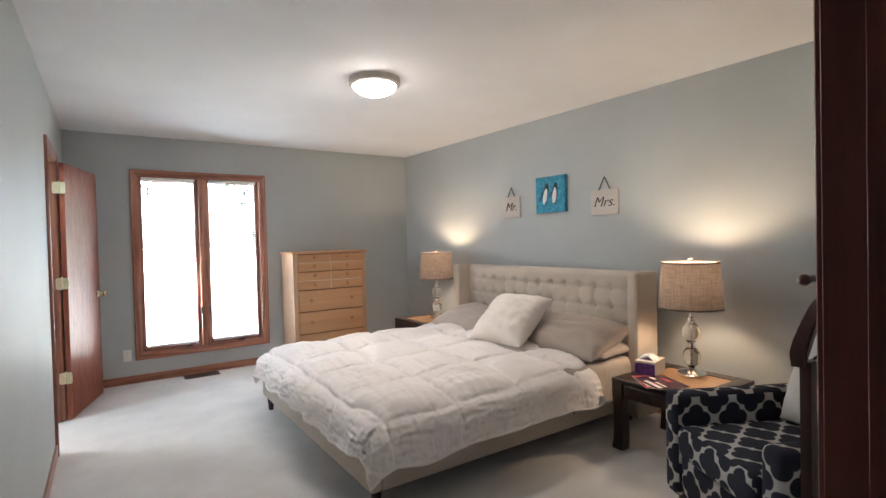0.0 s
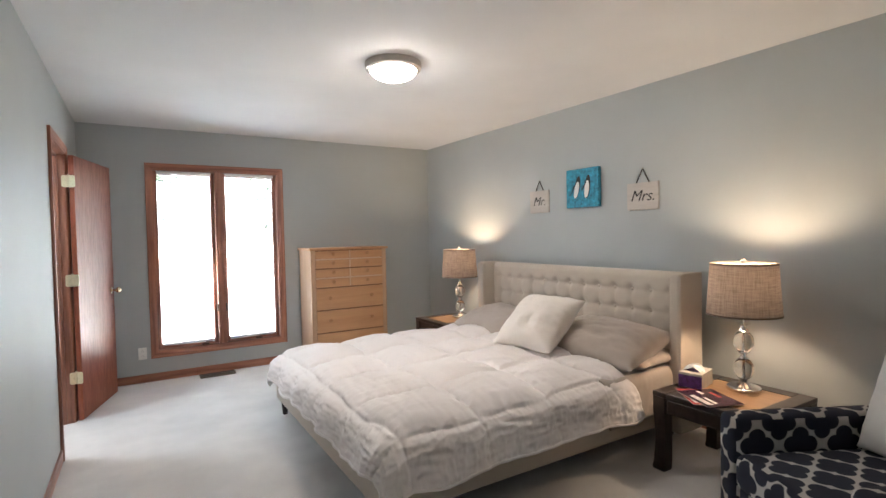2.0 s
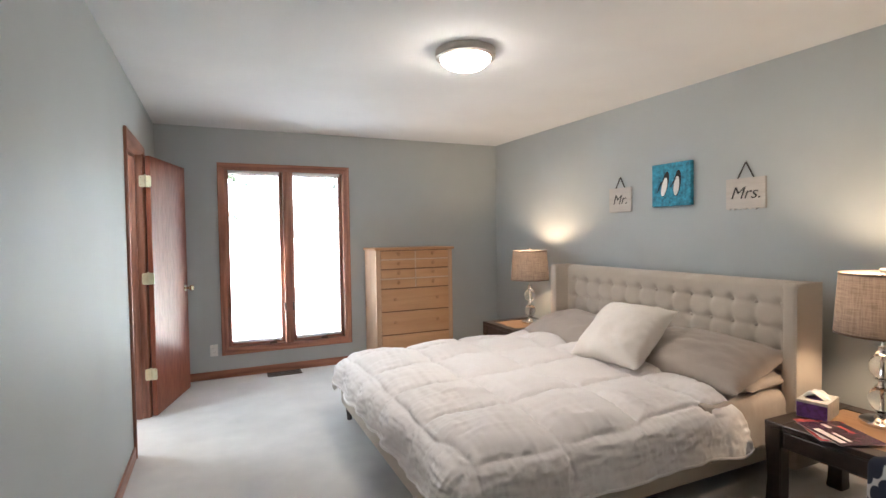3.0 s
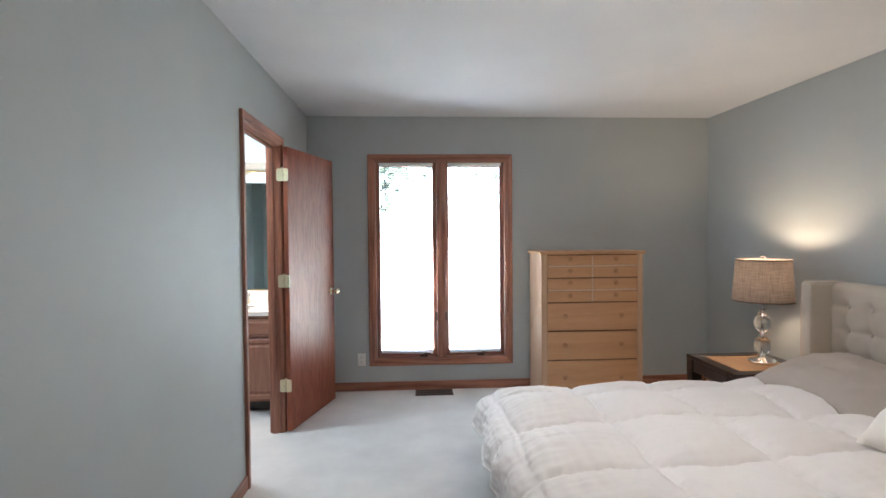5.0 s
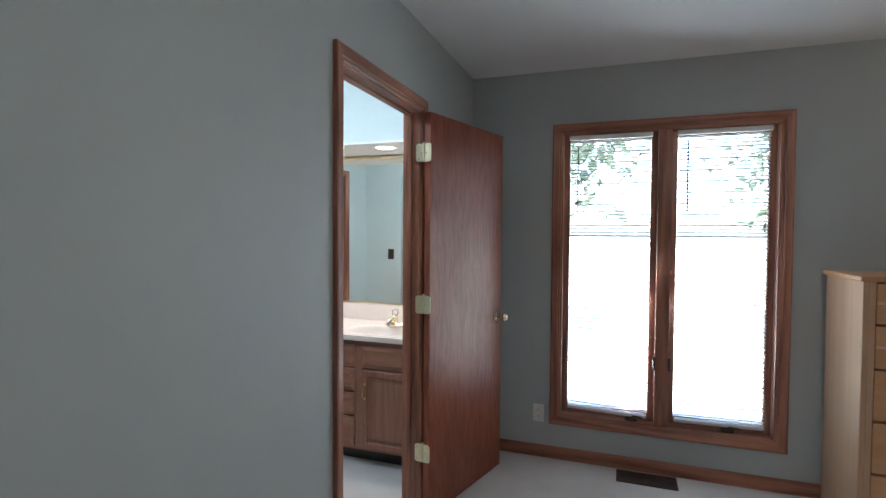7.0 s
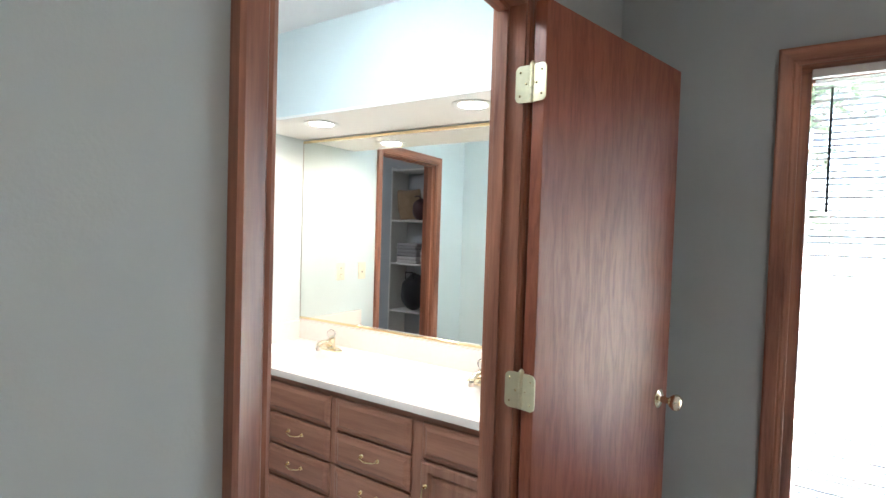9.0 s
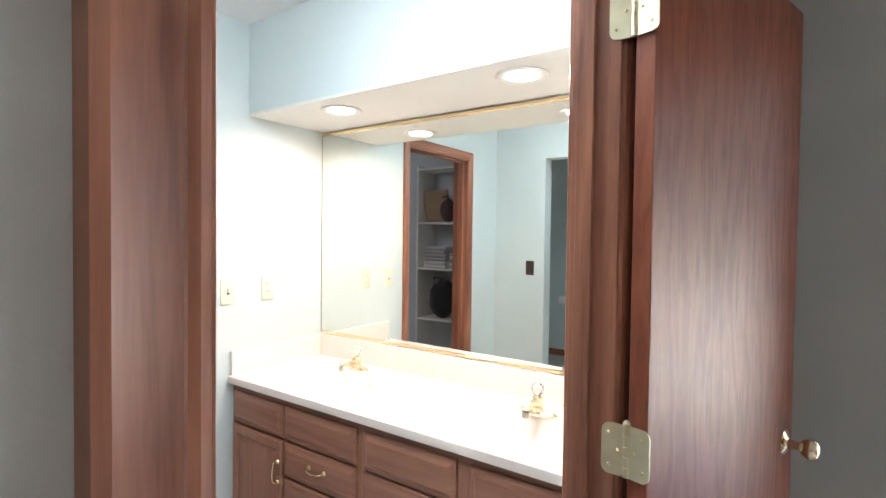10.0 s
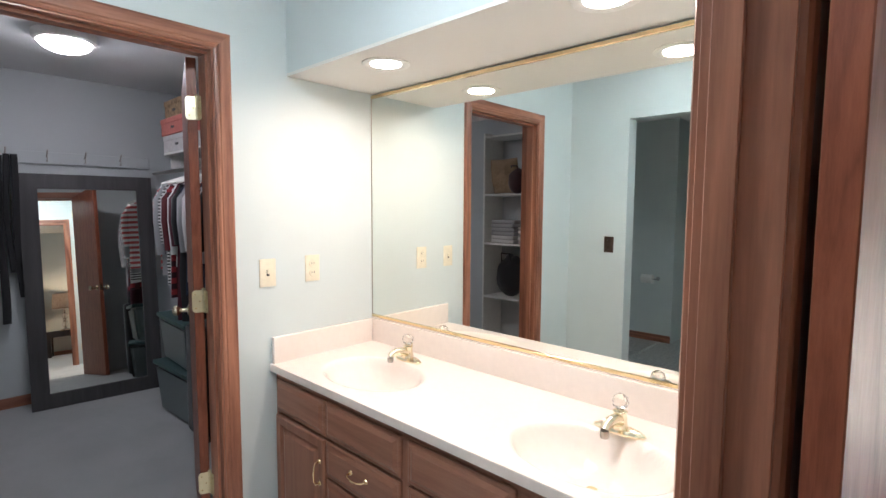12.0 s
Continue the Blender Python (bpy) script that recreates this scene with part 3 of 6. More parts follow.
SLATS = 78
slat_bm = bmesh.new()
sl = 0.462
rows = [[slat_bm.verts.new((x, 0.0125 * math.sin(a), 0.0022 * math.cos(a * 1.6) - 0.0022)) for x in (-sl / 2, sl / 2)] for a in (-1.57, -0.8, 0.0, 0.8, 1.57)]
for a, b in zip(rows, rows[1:]):
    slat_bm.faces.new((a[0], a[1], b[1], b[0]))
slat_mesh = mesh_of("slat", slat_bm, M["blind"], 60)
slat_mesh.materials[0] = M["blind"]
for k, (sx0, sx1) in enumerate(SASHES):
    mid = (sx0 + sx1) / 2
    blind = thing("venetian_blind", "white metal venetian blind lowered in the window", "blind", pose(mid, YN + 0.035, 0), group="window blinds")
    block("headrail", M["blind"], blind, -sl / 2 - 0.01, sl / 2 + 0.01, -0.013, 0.013, WZ1 - 0.05, WZ1 - 0.022, bevel=0.002)
    z_low, z_high = WZ0 + 0.078, WZ1 - 0.06
    for i in range(SLATS):
        s = new("slat", slat_mesh)
        s.parent = blind
        f = i / (SLATS - 1)
        sag = 1.6 * (1 - f) ** 3 * (1 if k == 0 else -0.6)
        s.matrix_basis = pose(0.0, 0.0, z_low + f * (z_high - z_low), -9 + 5 * math.sin(i * 2.1), sag, 0)
    bm = bmesh.new()
    box(bm, -sl / 2, sl / 2, -0.012, 0.012, -0.008, 0.008, bevel=0.003)
    rail = part("bottom_rail", bm, M["blind"], blind)
    rail.matrix_basis = pose(0, 0, z_low - 0.018, 0, 1.8 if k == 0 else -1.0, 0)
    for cx in (-sl / 2 + 0.06, sl / 2 - 0.06):
        bm = bmesh.new()
        tube(bm, [(cx, -0.001, z_low - 0.012), (cx, -0.001, z_high + 0.02)], 0.0009, 6)
        part("ladder_cord", bm, M["blind"], blind)
    bm = bmesh.new()
    tube(bm, [(-sl / 2 + 0.045, -0.018, WZ1 - 0.09), (-sl / 2 + 0.045, -0.02, WZ1 - 0.50)], 0.004, 8)
    part("tilt_wand", bm, M["black_plastic"], blind, "dark tilt wand")

M["lawn"] = carpet_material("pale_dry_lawn", (0.50, 0.52, 0.42))
M["bark"] = plain("grey_bark", (0.10, 0.085, 0.07), 0.9, 0, 0.35)
M["leaf"] = plain("leaves", (0.105, 0.14, 0.085), 0.5, 0, 0.4, Subsurface_Weight=0.0)
bm = bmesh.new()
grid(bm, 40, 40, lambda a, b: Vector((-400 + 800 * a, -400 + 800 * b, -0.35 + 0.12 * noise.noise(Vector((a * 60, b * 60, 3))))))
tagged(part("ground", bm, M["lawn"]), "pale sunlit lawn outside the window", "ground", kind="structure")


def tree(x, y, height, spread, seed, clumps):
    rnd = random.Random(seed)
    t = thing("tree", "leafy green tree standing on the lawn outside", "tree", pose(x, y, -0.4), group="garden trees")
    bm = bmesh.new()
    lean = rnd.uniform(-0.12, 0.25)
    trunk = [(lean * h * 0.6, 0.05 * math.sin(h * 2), h) for h in (0, height * 0.15, height * 0.35, height * 0.55, height * 0.8)]
    tube(bm, trunk, [0.17, 0.14, 0.12, 0.09, 0.04], 10)
    tips = [Vector(trunk[-1])]
    for i in range(9):
        a, k = rnd.uniform(0, 6.28), rnd.uniform(0.22, 0.75)
        base = Vector((lean * height * k * 0.6, 0, height * k))
        tip = base + Vector((math.cos(a) * spread * rnd.uniform(0.5, 0.95), math.sin(a) * spread * rnd.uniform(0.5, 0.95), height * rnd.uniform(0.08, 0.28)))
        mid = base.lerp(tip, 0.5) + Vector((0, 0, 0.15))
        tube(bm, [base, mid, tip], [0.06, 0.04, 0.012], 7)
        tips += [mid, tip]
    part("trunk", bm, M["bark"], t, "grey trunk with forked limbs")
    bm = bmesh.new()
    for i in range(clumps):
        c = rnd.choice(tips) + Vector((rnd.gauss(0, spread * 0.22), rnd.gauss(0, spread * 0.22), rnd.gauss(0, height * 0.07)))
        q = Euler((rnd.uniform(-1, 1), rnd.uniform(-1, 1), rnd.uniform(0, 6.28))).to_matrix()
        s = rnd.uniform(0.08, 0.17)
        bm.faces.new([bm.verts.new(c + q @ Vector(p)) for p in ((-s, 0, 0), (0, -s * 0.45, 0.01), (s, 0, 0), (0, s * 0.45, 0.01))])
    crown = part("crown", bm, M["leaf"], t, "airy crown of small leaves", smooth=None)


tree(-0.9, 11.0, 6.1, 2.8, 3, 6500)
tree(4.6, 12.5, 6.8, 3.0, 5, 8000)
tree(4.0, 11.2, 3.0, 1.0, 21, 5000)
tree(-13.0, 22.0, 8.0, 3.2, 8, 2800)
tree(-6.5, 19.0, 8.5, 3.4, 9, 2400)
tree(9.5, 20.0, 8.5, 3.6, 12, 2400)


# ---- small wall and floor fittings ----
def wall_plate(name, label, m, mat, kind, category):
    """A cover plate in the local xz plane facing -y."""
    t = thing(name, label, category, m)
    bm = bmesh.new()
    box(bm, -0.035, 0.035, -0.006, 0.0, -0.057, 0.057, bevel=0.003)
    plate = part("cover_plate", bm, mat, t)
    if kind == "switch":
        bm = bmesh.new()
        box(bm, -0.005, 0.005, -0.016, -0.004, -0.004, 0.014, bevel=0.002)
        part("toggle", bm, mat, t)
        bm = bmesh.new()
        box(bm, -0.006, 0.006, -0.0068, -0.0058, -0.013, 0.013)
        part("slot", bm, M["black_plastic"], t)
    else:
        for z in (0.02, -0.02):
            bm = bmesh.new()
            turned(bm, [(0, -0.009), (0.015, -0.009), (0.0165, -0.006), (0.0165, 0)], (0, 0, z), 20, axis=1)
            face = part("receptacle", bm, mat, t)
            for x in (-0.006, 0.006):
                bm = bmesh.new()
                box(bm, x - 0.001, x + 0.001, -0.0098, -0.0088, z - 0.002, z + 0.006)
                part("blade_slot", bm, M["black_plastic"], face)
    for z in ((0.045, -0.045) if kind == "switch" else (0.0,)):
        bm = bmesh.new()
        turned(bm, [(0, -0.0075), (0.0028, -0.007), (0.003, -0.0055)], (0, 0, z), 10, axis=1)
        part("plate_screw", bm, mat, t)
    return t


wall_plate("wall_outlet", "white outlet low on the wall beside the window", pose(0.545, YN, 0.28), M["white_plastic"], "outlet", "outlet")
wall_plate("light_switch", "ivory toggle switch on the bathroom wall", pose(BW, 5.271, 1.177, 0, 0, 90), M["ivory_plastic"], "switch", "switch")
wall_plate("wall_outlet", "ivory outlet above the vanity splash", pose(BW, 5.478, 1.18, 0, 0, 90), M["ivory_plastic"], "outlet", "outlet")
wall_plate("wall_outlet", "dark brown outlet on the aqua bathroom wall", pose(-1.40, BS, 1.19, 0, 0, 180), M["bronze"], "outlet", "outlet")

reg = thing("floor_register", "bronze floor vent set into the carpet below the window", "floor vent", pose(1.185, 5.69, 0.0))
for nm, d in (("frame_bar", (-0.165, 0.165, -0.075, -0.055, 0, 0.008)), ("frame_bar", (-0.165, 0.165, 0.055, 0.075, 0, 0.008)), ("frame_end", (-0.165, -0.148, -0.055, 0.055, 0, 0.008)), ("frame_end", (0.148, 0.165, -0.055, 0.055, 0, 0.008)), ("cross_bar", (-0.006, 0.006, -0.055, 0.055, 0, 0.007)), ("spine", (-0.148, 0.148, -0.004, 0.004, 0, 0.0065))):
    block(nm, M["bronze"], reg, *d, bevel=0.002)
# flat black sheet standing in for the shade down the vent opening
block("duct_shade", M["black_plastic"], reg, -0.148, 0.148, -0.055, 0.055, 0.0, 0.0015, bevel=0)
for i in range(22):
    x = -0.141 + i * 0.0134
    block("louvre", M["bronze"], reg, x - 0.0022, x + 0.0022, -0.0545, 0.0545, 0.0015, 0.0055, bevel=0)


# ---- ceiling lights ----
def flush_light(label, x, y, z, r, dome, trim, group=""):
    t = thing("ceiling_light", label, "ceiling light", pose(x, y, z))
    bm = bmesh.new()
    turned(bm, [(r * 0.6, 0), (r, 0), (r, -0.034), (r * 0.985, -0.040), (r * 0.955, -0.041), (r * 0.93, -0.044), (r * 0.90, -0.047), (r * 0.84, -0.047), (r * 0.82, -0.03)], steps=64)
    part("metal_ring", bm, trim, t, "brushed metal ring", 40)
    bm = bmesh.new()
    prof = [(r * 0.82, -0.036), (r * 0.83, -0.046)] + [(r * 0.83 * math.cos(a), -0.048 - r * 0.36 * math.sin(a) ** 1.2) for a in [radians(d) for d in range(10, 91, 8)]]
    turned(bm, prof + [(0.0, -0.048 - r * 0.36)], steps=48)
    part("glass_dome", bm, dome, t, "lit frosted glass dome", 60)
    return t


flush_light("lit frosted dome ceiling light with a nickel ring", 1.945, 3.09, H, 0.175, M["dome"], M["nickel"])
flush_light("lit frosted dome light on the bathroom ceiling", -0.62, 4.62, HB, 0.16, M["bath_dome"], M["white_plastic"])
flush_light("lit frosted dome light on the closet ceiling", -3.30, 4.93, HB, 0.15, M["closet_dome"], M["white_plastic"])
for cx in (-1.28, -0.42):
    t = thing("recessed_light", "lit recessed can light in the white soffit", "recessed light", pose(cx, 5.53, 1.975), group="soffit can lights")
    bm = bmesh.new()
    turned(bm, [(0.058, 0.0), (0.088, 0.0), (0.090, -0.003), (0.084, -0.006), (0.064, -0.004), (0.058, 0.0)], steps=40)
    part("trim_ring", bm, M["white_plastic"], t, smooth=60)
    bm = bmesh.new()
    turned(bm, [(0.0, -0.001), (0.058, -0.001), (0.058, -0.003), (0.0, -0.003)], steps=32)
    part("lens", bm, M["can_lens"], t)


# ---- chest of drawers ----
def chest(x0, x1, y0, y1, top):
    t = thing("chest_of_drawers", "honey maple chest of drawers beside the window", "chest", pose((x0 + x1) / 2, (y0 + y1) / 2, 0))
    w, d = (x1 - x0) / 2, (y1 - y0) / 2
    block("side_panel", M["maple_z"], t, -w, -w + 0.022, -d, d, 0.0, top - 0.024, bevel=0.002)
    block("side_panel", M["maple_z"], t, w - 0.022, w, -d, d, 0.0, top - 0.024, bevel=0.002)
    block("back_panel", M["maple_z"], t, -w + 0.022, w - 0.022, d - 0.01, d, 0.06, top - 0.024, bevel=0)
    block("face_frame", M["gap_shade"], t, -w + 0.022, w - 0.022, -d + 0.008, -d + 0.016, 0.05, top - 0.024, bevel=0)
    block("stile", M["maple_z"], t, -w + 0.022, -w + 0.048, -d, -d + 0.008, 0.05, top - 0.024, bevel=0.0015)
    block("stile", M["maple_z"], t, w - 0.048, w - 0.022, -d, -d + 0.008, 0.05, top - 0.024, bevel=0.0015)
    block("plinth", M["espresso"], t, -w + 0.022, w - 0.022, -d + 0.05, -d + 0.065, 0.0, 0.05, bevel=0)
    bm = bmesh.new()
    box(bm, -w - 0.018, w + 0.018, -d - 0.02, d + 0.004, top - 0.024, top, bevel=0.008, segments=3)
    part("top_board", bm, M["maple_x"], t)
    for a in (0.924, 1.122):
        block("divider", M["divider"], t, -w + 0.052, w - 0.052, -d - 0.0045, -d + 0.007, a - 0.0058, a + 0.0068, bevel=0.001, label="pale drawer divider")
    for a, b in ((0.828, 0.917), (0.932, 1.019), (1.029, 1.115), (1.130, top - 0.034)):
        block("divider", M["divider"], t, -0.006, 0.006, -d - 0.0045, -d + 0.007, a, b, bevel=0.001, label="pale drawer divider")
    zs = [(0.055, 0.344), (0.350, 0.584), (0.590, 0.820)]
    rows = [(a, b, 1) for a, b in zs] + [(0.826, 0.920, 2), (0.928, 1.021, 2), (1.027, 1.118, 2), (1.126, top - 0.03, 2)]
    for a, b, n in rows:
        span = 2 * w - 0.10
        for k in range(n):
            a0 = -span / 2 + k * span / n + (0.007 if k else 0)
            a1 = -span / 2 + (k + 1) * span / n - (0.007 if k < n - 1 else 0)
            bm = bmesh.new()
            box(bm, a0, a1, -d - 0.006, -d + 0.008, a + 0.004, b - 0.003, bevel=0.004, segments=2)
            front = part("drawer_front", bm, M["maple_x"], t)
            for kx in ((a0 + a1) / 2,) if n == 2 else (a0 + 0.14, a1 - 0.14):
                bm = bmesh.new()
                turned(bm, [(0.0, -d - 0.030), (0.012, -d - 0.030), (0.019, -d - 0.024), (0.018, -d - 0.017), (0.007, -d - 0.011), (0.008, -d - 0.005)], (kx, 0, (a + b) / 2 + 0.01), 18, axis=1)
                part("knob", bm, M["knob_maple"], front, smooth=50)
    return t


chest(2.058, 2.908, 5.35, 5.775, 1.243)


# ---- bed ----
BX0, BX1, BY0, BY1 = 1.42, 3.58, 2.20, 4.20
bed = thing("bed", "king-size upholstered wingback bed in oatmeal linen", "bed", pose((BX0 + BX1) / 2, (BY0 + BY1) / 2, 0))
OX, OY = (BX0 + BX1) / 2, (BY0 + BY1) / 2
for nm, d in (("foot_rail", (BX0, BX0 + 0.06, BY0, BY1, 0.118, 0.37)), ("side_rail", (BX0 + 0.06, BX1, BY0, BY0 + 0.06, 0.118, 0.37)), ("side_rail", (BX0 + 0.06, BX1, BY1 - 0.06, BY1, 0.118, 0.37))):
    bm = bmesh.new()
    box(bm, d[0] - OX, d[1] - OX, d[2] - OY, d[3] - OY, d[4], d[5], bevel=0.015, segments=3)
    part(nm, bm, M["linen"], bed)
block("slat_base", M["espresso"], bed, BX0 + 0.06 - OX, BX1 - OX, BY0 + 0.06 - OY, BY1 - 0.06 - OY, 0.22, 0.25, bevel=0)
for lx, ly in ((BX0 + 0.05, BY0 + 0.05), (BX0 + 0.05, BY1 - 0.05), (BX1 - 0.05, BY0 + 0.07), (BX1 - 0.05, BY1 - 0.07)):
    bm = bmesh.new()
    turned(bm, [(0.0, 0.0), (0.018, 0.0), (0.033, 0.16), (0.0, 0.16)], (lx - OX, ly - OY, 0), 16)
    part("leg", bm, M["espresso"], bed, "dark tapered wooden leg")
HX, HZ0, HZ1 = 3.56, 0.12, 1.075
HY0, HY1 = 2.12, 4.30
bm = bmesh.new()
PITCH_Y, ROWS_Z = 0.152, (0.66, 0.80, 0.94)


def tufted(a, b):
    y = HY0 + 0.06 + a * (HY1 - HY0 - 0.12)
    z = 0.35 + b * (HZ1 - 0.35)
    dip = 0.0
    n = round((y - (HY0 + HY1) / 2) / PITCH_Y)
    yn = (HY0 + HY1) / 2 + n * PITCH_Y
    for rz in ROWS_Z:
        r2 = (y - yn) ** 2 + (z - rz) ** 2
        dip += 0.022 * math.exp(-r2 / 0.0009)
    if 0.62 < z < 0.98:
        dip += 0.006 * math.exp(-((abs(y - yn)) / 0.014) ** 2) + 0.006 * max(math.exp(-((z - rz) / 0.014) ** 2) for rz in ROWS_Z)
    edge = max(0.0, (z - (HZ1 - 0.04)) / 0.04)
    return Vector((HX + dip + 0.035 * edge ** 2 - OX, y - OY, z))


vs = grid(bm, 170, 62, tufted)
top = [r[-1] for r in vs]
back = [bm.verts.new((3.66 - OX, v.co.y, HZ1)) for v in top]
for i in range(len(top) - 1):
    bm.faces.new((top[i], top[i + 1], back[i + 1], back[i]))
part("headboard_panel", bm, M["linen"], bed, "button-tufted oatmeal panel", 60)
block("headboard_back", M["linen"], bed, 3.62 - OX, 3.66 - OX, HY0 + 0.06 - OY, HY1 - 0.06 - OY, HZ0, HZ1 - 0.002, bevel=0)
for n in range(-6, 7):
    for rz in ROWS_Z:
        bm = bmesh.new()
        bmesh.ops.create_uvsphere(bm, u_segments=12, v_segments=8, radius=0.011, matrix=Matrix.Translation((HX + 0.021 - OX, (HY0 + HY1) / 2 + n * PITCH_Y - OY, rz)) @ Matrix.Diagonal((0.5, 1, 1, 1)))
        part("button", bm, M["linen"], bed)
for wy0, wy1 in ((HY0, HY0 + 0.082), (HY1 - 0.082, HY1)):
    bm = bmesh.new()
    box(bm, 3.42 - OX, 3.665 - OX, wy0 - OY, wy1 - OY, 0.06, HZ1 + 0.005, bevel=0.026, segments=4)
    wing = part("wing", bm, M["linen"], bed)
    for y in (wy0 + 0.004, wy1 - 0.004):
        bm = bmesh.new()
        tube(bm, [(3.426 - OX, y - OY, 0.08), (3.426 - OX, y - OY, HZ1 - 0.02), (3.45 - OX, y - OY, HZ1 + 0.002), (3.65 - OX, y - OY, HZ1 + 0.002)], 0.0045, 8)
        part("piping", bm, M["linen"], wing)

MX0, MX1, MY0, MY1, MZ = 1.47, 3.55, 2.25, 4.15, 0.475
bm = bmesh.new()
box(bm, MX0 + 0.05, MX1, MY0 + 0.03, MY1 - 0.03, 0.25, MZ - 0.004, bevel=0.07, segments=5)
tagged(part("mattress", bm, M["sheet"]), "king mattress in a taupe fitted sheet on the bed", "mattress")


def draped(name, label, category, mat, x0, x1, dx0, dy, top, nx, ny, lift, puff, wrinkle, seed, cell=0.42, grow=0.0, flare=0.0, hem=None):
    """A cover on the mattress from x0 to x1 that hangs dx0 past the foot and dy past both sides, with stitched cells and creases."""
    bm = bmesh.new()
    tuck = 0.055 if puff else 0.0
    sx0, sy0, sy1 = (MX0 + 0.085 if puff else MX0 - 0.01) - grow, MY0 - 0.01 - grow + tuck, MY1 + 0.01 + grow - tuck
    u0, v0, v1 = x0 - dx0, sy0 - dy, sy1 + dy

    def at(a, b):
        ragged = 1 + (0.13 * noise.noise(Vector((a * 6, b * 6, seed + 30))) if puff else 0.0)
        u, v = u0 + a * (x1 - u0), v0 + b * (v1 - v0)
        if u < sx0:
            u = sx0 - (sx0 - u) * ragged
        v = sy0 - (sy0 - v) * ragged if v < sy0 else (sy1 + (v - sy1) * ragged if v > sy1 else v)
        ox, oy = max(0.0, sx0 - u) if dx0 else 0.0, max(0.0, sy0 - v, v - sy1)
        sgn = -1 if v < sy0 else 1
        d = (ox ** 3 + oy ** 3) ** (1 / 3)
        r = 0.165 if puff else 0.06
        arc = r * 1.25
        lean = flare * (oy + 0.45 * ox) / (ox + oy) if d else 0.0
        rest = max(0.0, d - arc)
        out = r * math.sin(min(d / r, 1.25)) + lean * rest
        fall = r * (1 - math.cos(min(d / r, 1.25))) + rest * math.sqrt(max(0.05, 1 - lean * lean))
        px = (u if ox == 0 else sx0 - out * ox / d)
        py = (v if oy == 0 else (sy0 if sgn < 0 else sy1) + sgn * out * oy / d)
        wu = 0.045 * noise.noise(Vector((u * 2.1, v * 2.1, seed + 40))) + 0.012 * noise.noise(Vector((u * 7, v * 7, seed + 41)))
        wv = 0.045 * noise.noise(Vector((u * 2.1, v * 2.1, seed + 50))) + 0.012 * noise.noise(Vector((u * 7, v * 7, seed + 51)))
        cu = abs(math.sin(math.pi * (u - x0 + wu) / cell))
        cv = abs(math.sin(math.pi * (v - sy0 + 0.085 + wv) / cell))
        low = min(1.0, d * 4.5)
        border = math.exp(-((d - 0.085) / 0.014) ** 2) if d else 0.0
        seam = max(math.exp(-(min(cu, cv) / 0.11) ** 2) * (1 - low), 0.7 * border)
        sag = 0.016 * max(0.0, 1 - max(0.0, u - sx0) / 0.9) if puff else 0.0
        p = puff * ((cu * cv) ** 0.5 * (1 - 0.6 * low) - 0.20 * seam)
        q = Vector((u, v, seed))
        swell = 0.018 * noise.fractal(q * 2.6, 1.0, 2.0, 3)
        along = u if oy > ox else v
        ripple = (0.004 * noise.noise(Vector((u * 4, v * 34, seed))) + 0.003 * noise.noise(Vector((u * 30, v * 6, seed + 2)))) * (1 - 0.75 * low)
        near = math.exp(-(min(cu, cv) / 0.30) ** 2)
        pucker = 0.010 * abs(noise.noise(Vector((u * 34, v * 34, seed + 7)))) * (0.35 * near + 0.5 * low)
        if d > 0.04:
            pucker += 0.014 * abs(noise.noise(Vector((along * 7 + d * 10, d * 26 - along * 4, seed + 11)))) * low * (1.0 if puff else 0.3)
        fold = (1 - abs(noise.noise(Vector((u * 5 + v * 3, v * 17 - u * 5, seed + 13))))) ** 7 * (0.4 + 0.6 * max(near, low))
        fold += 0.7 * (1 - abs(noise.noise(Vector((u * 15 - v * 4, v * 5 + u * 3, seed + 17))))) ** 8 * max(near, low)
        n = p + wrinkle * (swell + ripple - pucker + 0.0055 * fold)
        if d:
            hang = min(1.0, d / 0.12)
            wave = (0.026 if puff else 0.012) * noise.noise(Vector((along * 5, 1.0, seed + 20))) * hang * wrinkle * min(1, d * 4)
            return Vector((px - (ox / d) * (n + wave) * hang, py + sgn * (oy / d) * (n + wave) * hang, top + n * (1 - hang * 0.8) - fall - sag))
        inner = min(1.0, min(u - sx0 if dx0 else 1.0, v - sy0, sy1 - v) / 0.35)
        return Vector((px, py, top + n + lift * inner - sag))
    grid(bm, nx, ny, at)
    bmesh.ops.recalc_face_normals(bm, faces=bm.faces)
    ob = part(name, bm, mat, smooth=80)
    so = ob.modifiers.new("thickness", "SOLIDIFY")
    so.thickness, so.offset = 0.012, -1
    if hem:
        bm = bmesh.new()
        edge = [at(k / 90, 0.0) for k in range(90, -1, -1)] + [at(0.0, k / 120) for k in range(1, 121)] + [at(k / 90, 1.0) for k in range(1, 91)]
        tube(bm, edge, 0.007, 6)
        part("hem_piping", bm, mat, ob, "stitched hem edge", 60)
    return tagged(ob, label, category)


draped("bed_sheet", "taupe sheet folded back below the pillows", "sheet", M["sheet"], 2.80, 3.50, 0, 0.30, MZ + 0.012, 60, 130, 0.0, 0.0, 0.8, 4.0, 0.42, 0.004, 0.15)
draped("comforter", "white quilted down comforter spread over the bed", "comforter", M["comforter"], MX0, 3.01, 0.215, 0.315, MZ + 0.022, 230, 270, 0.026, 0.050, 1.25, 9.0, 0.455, 0.014, 0.30, True)


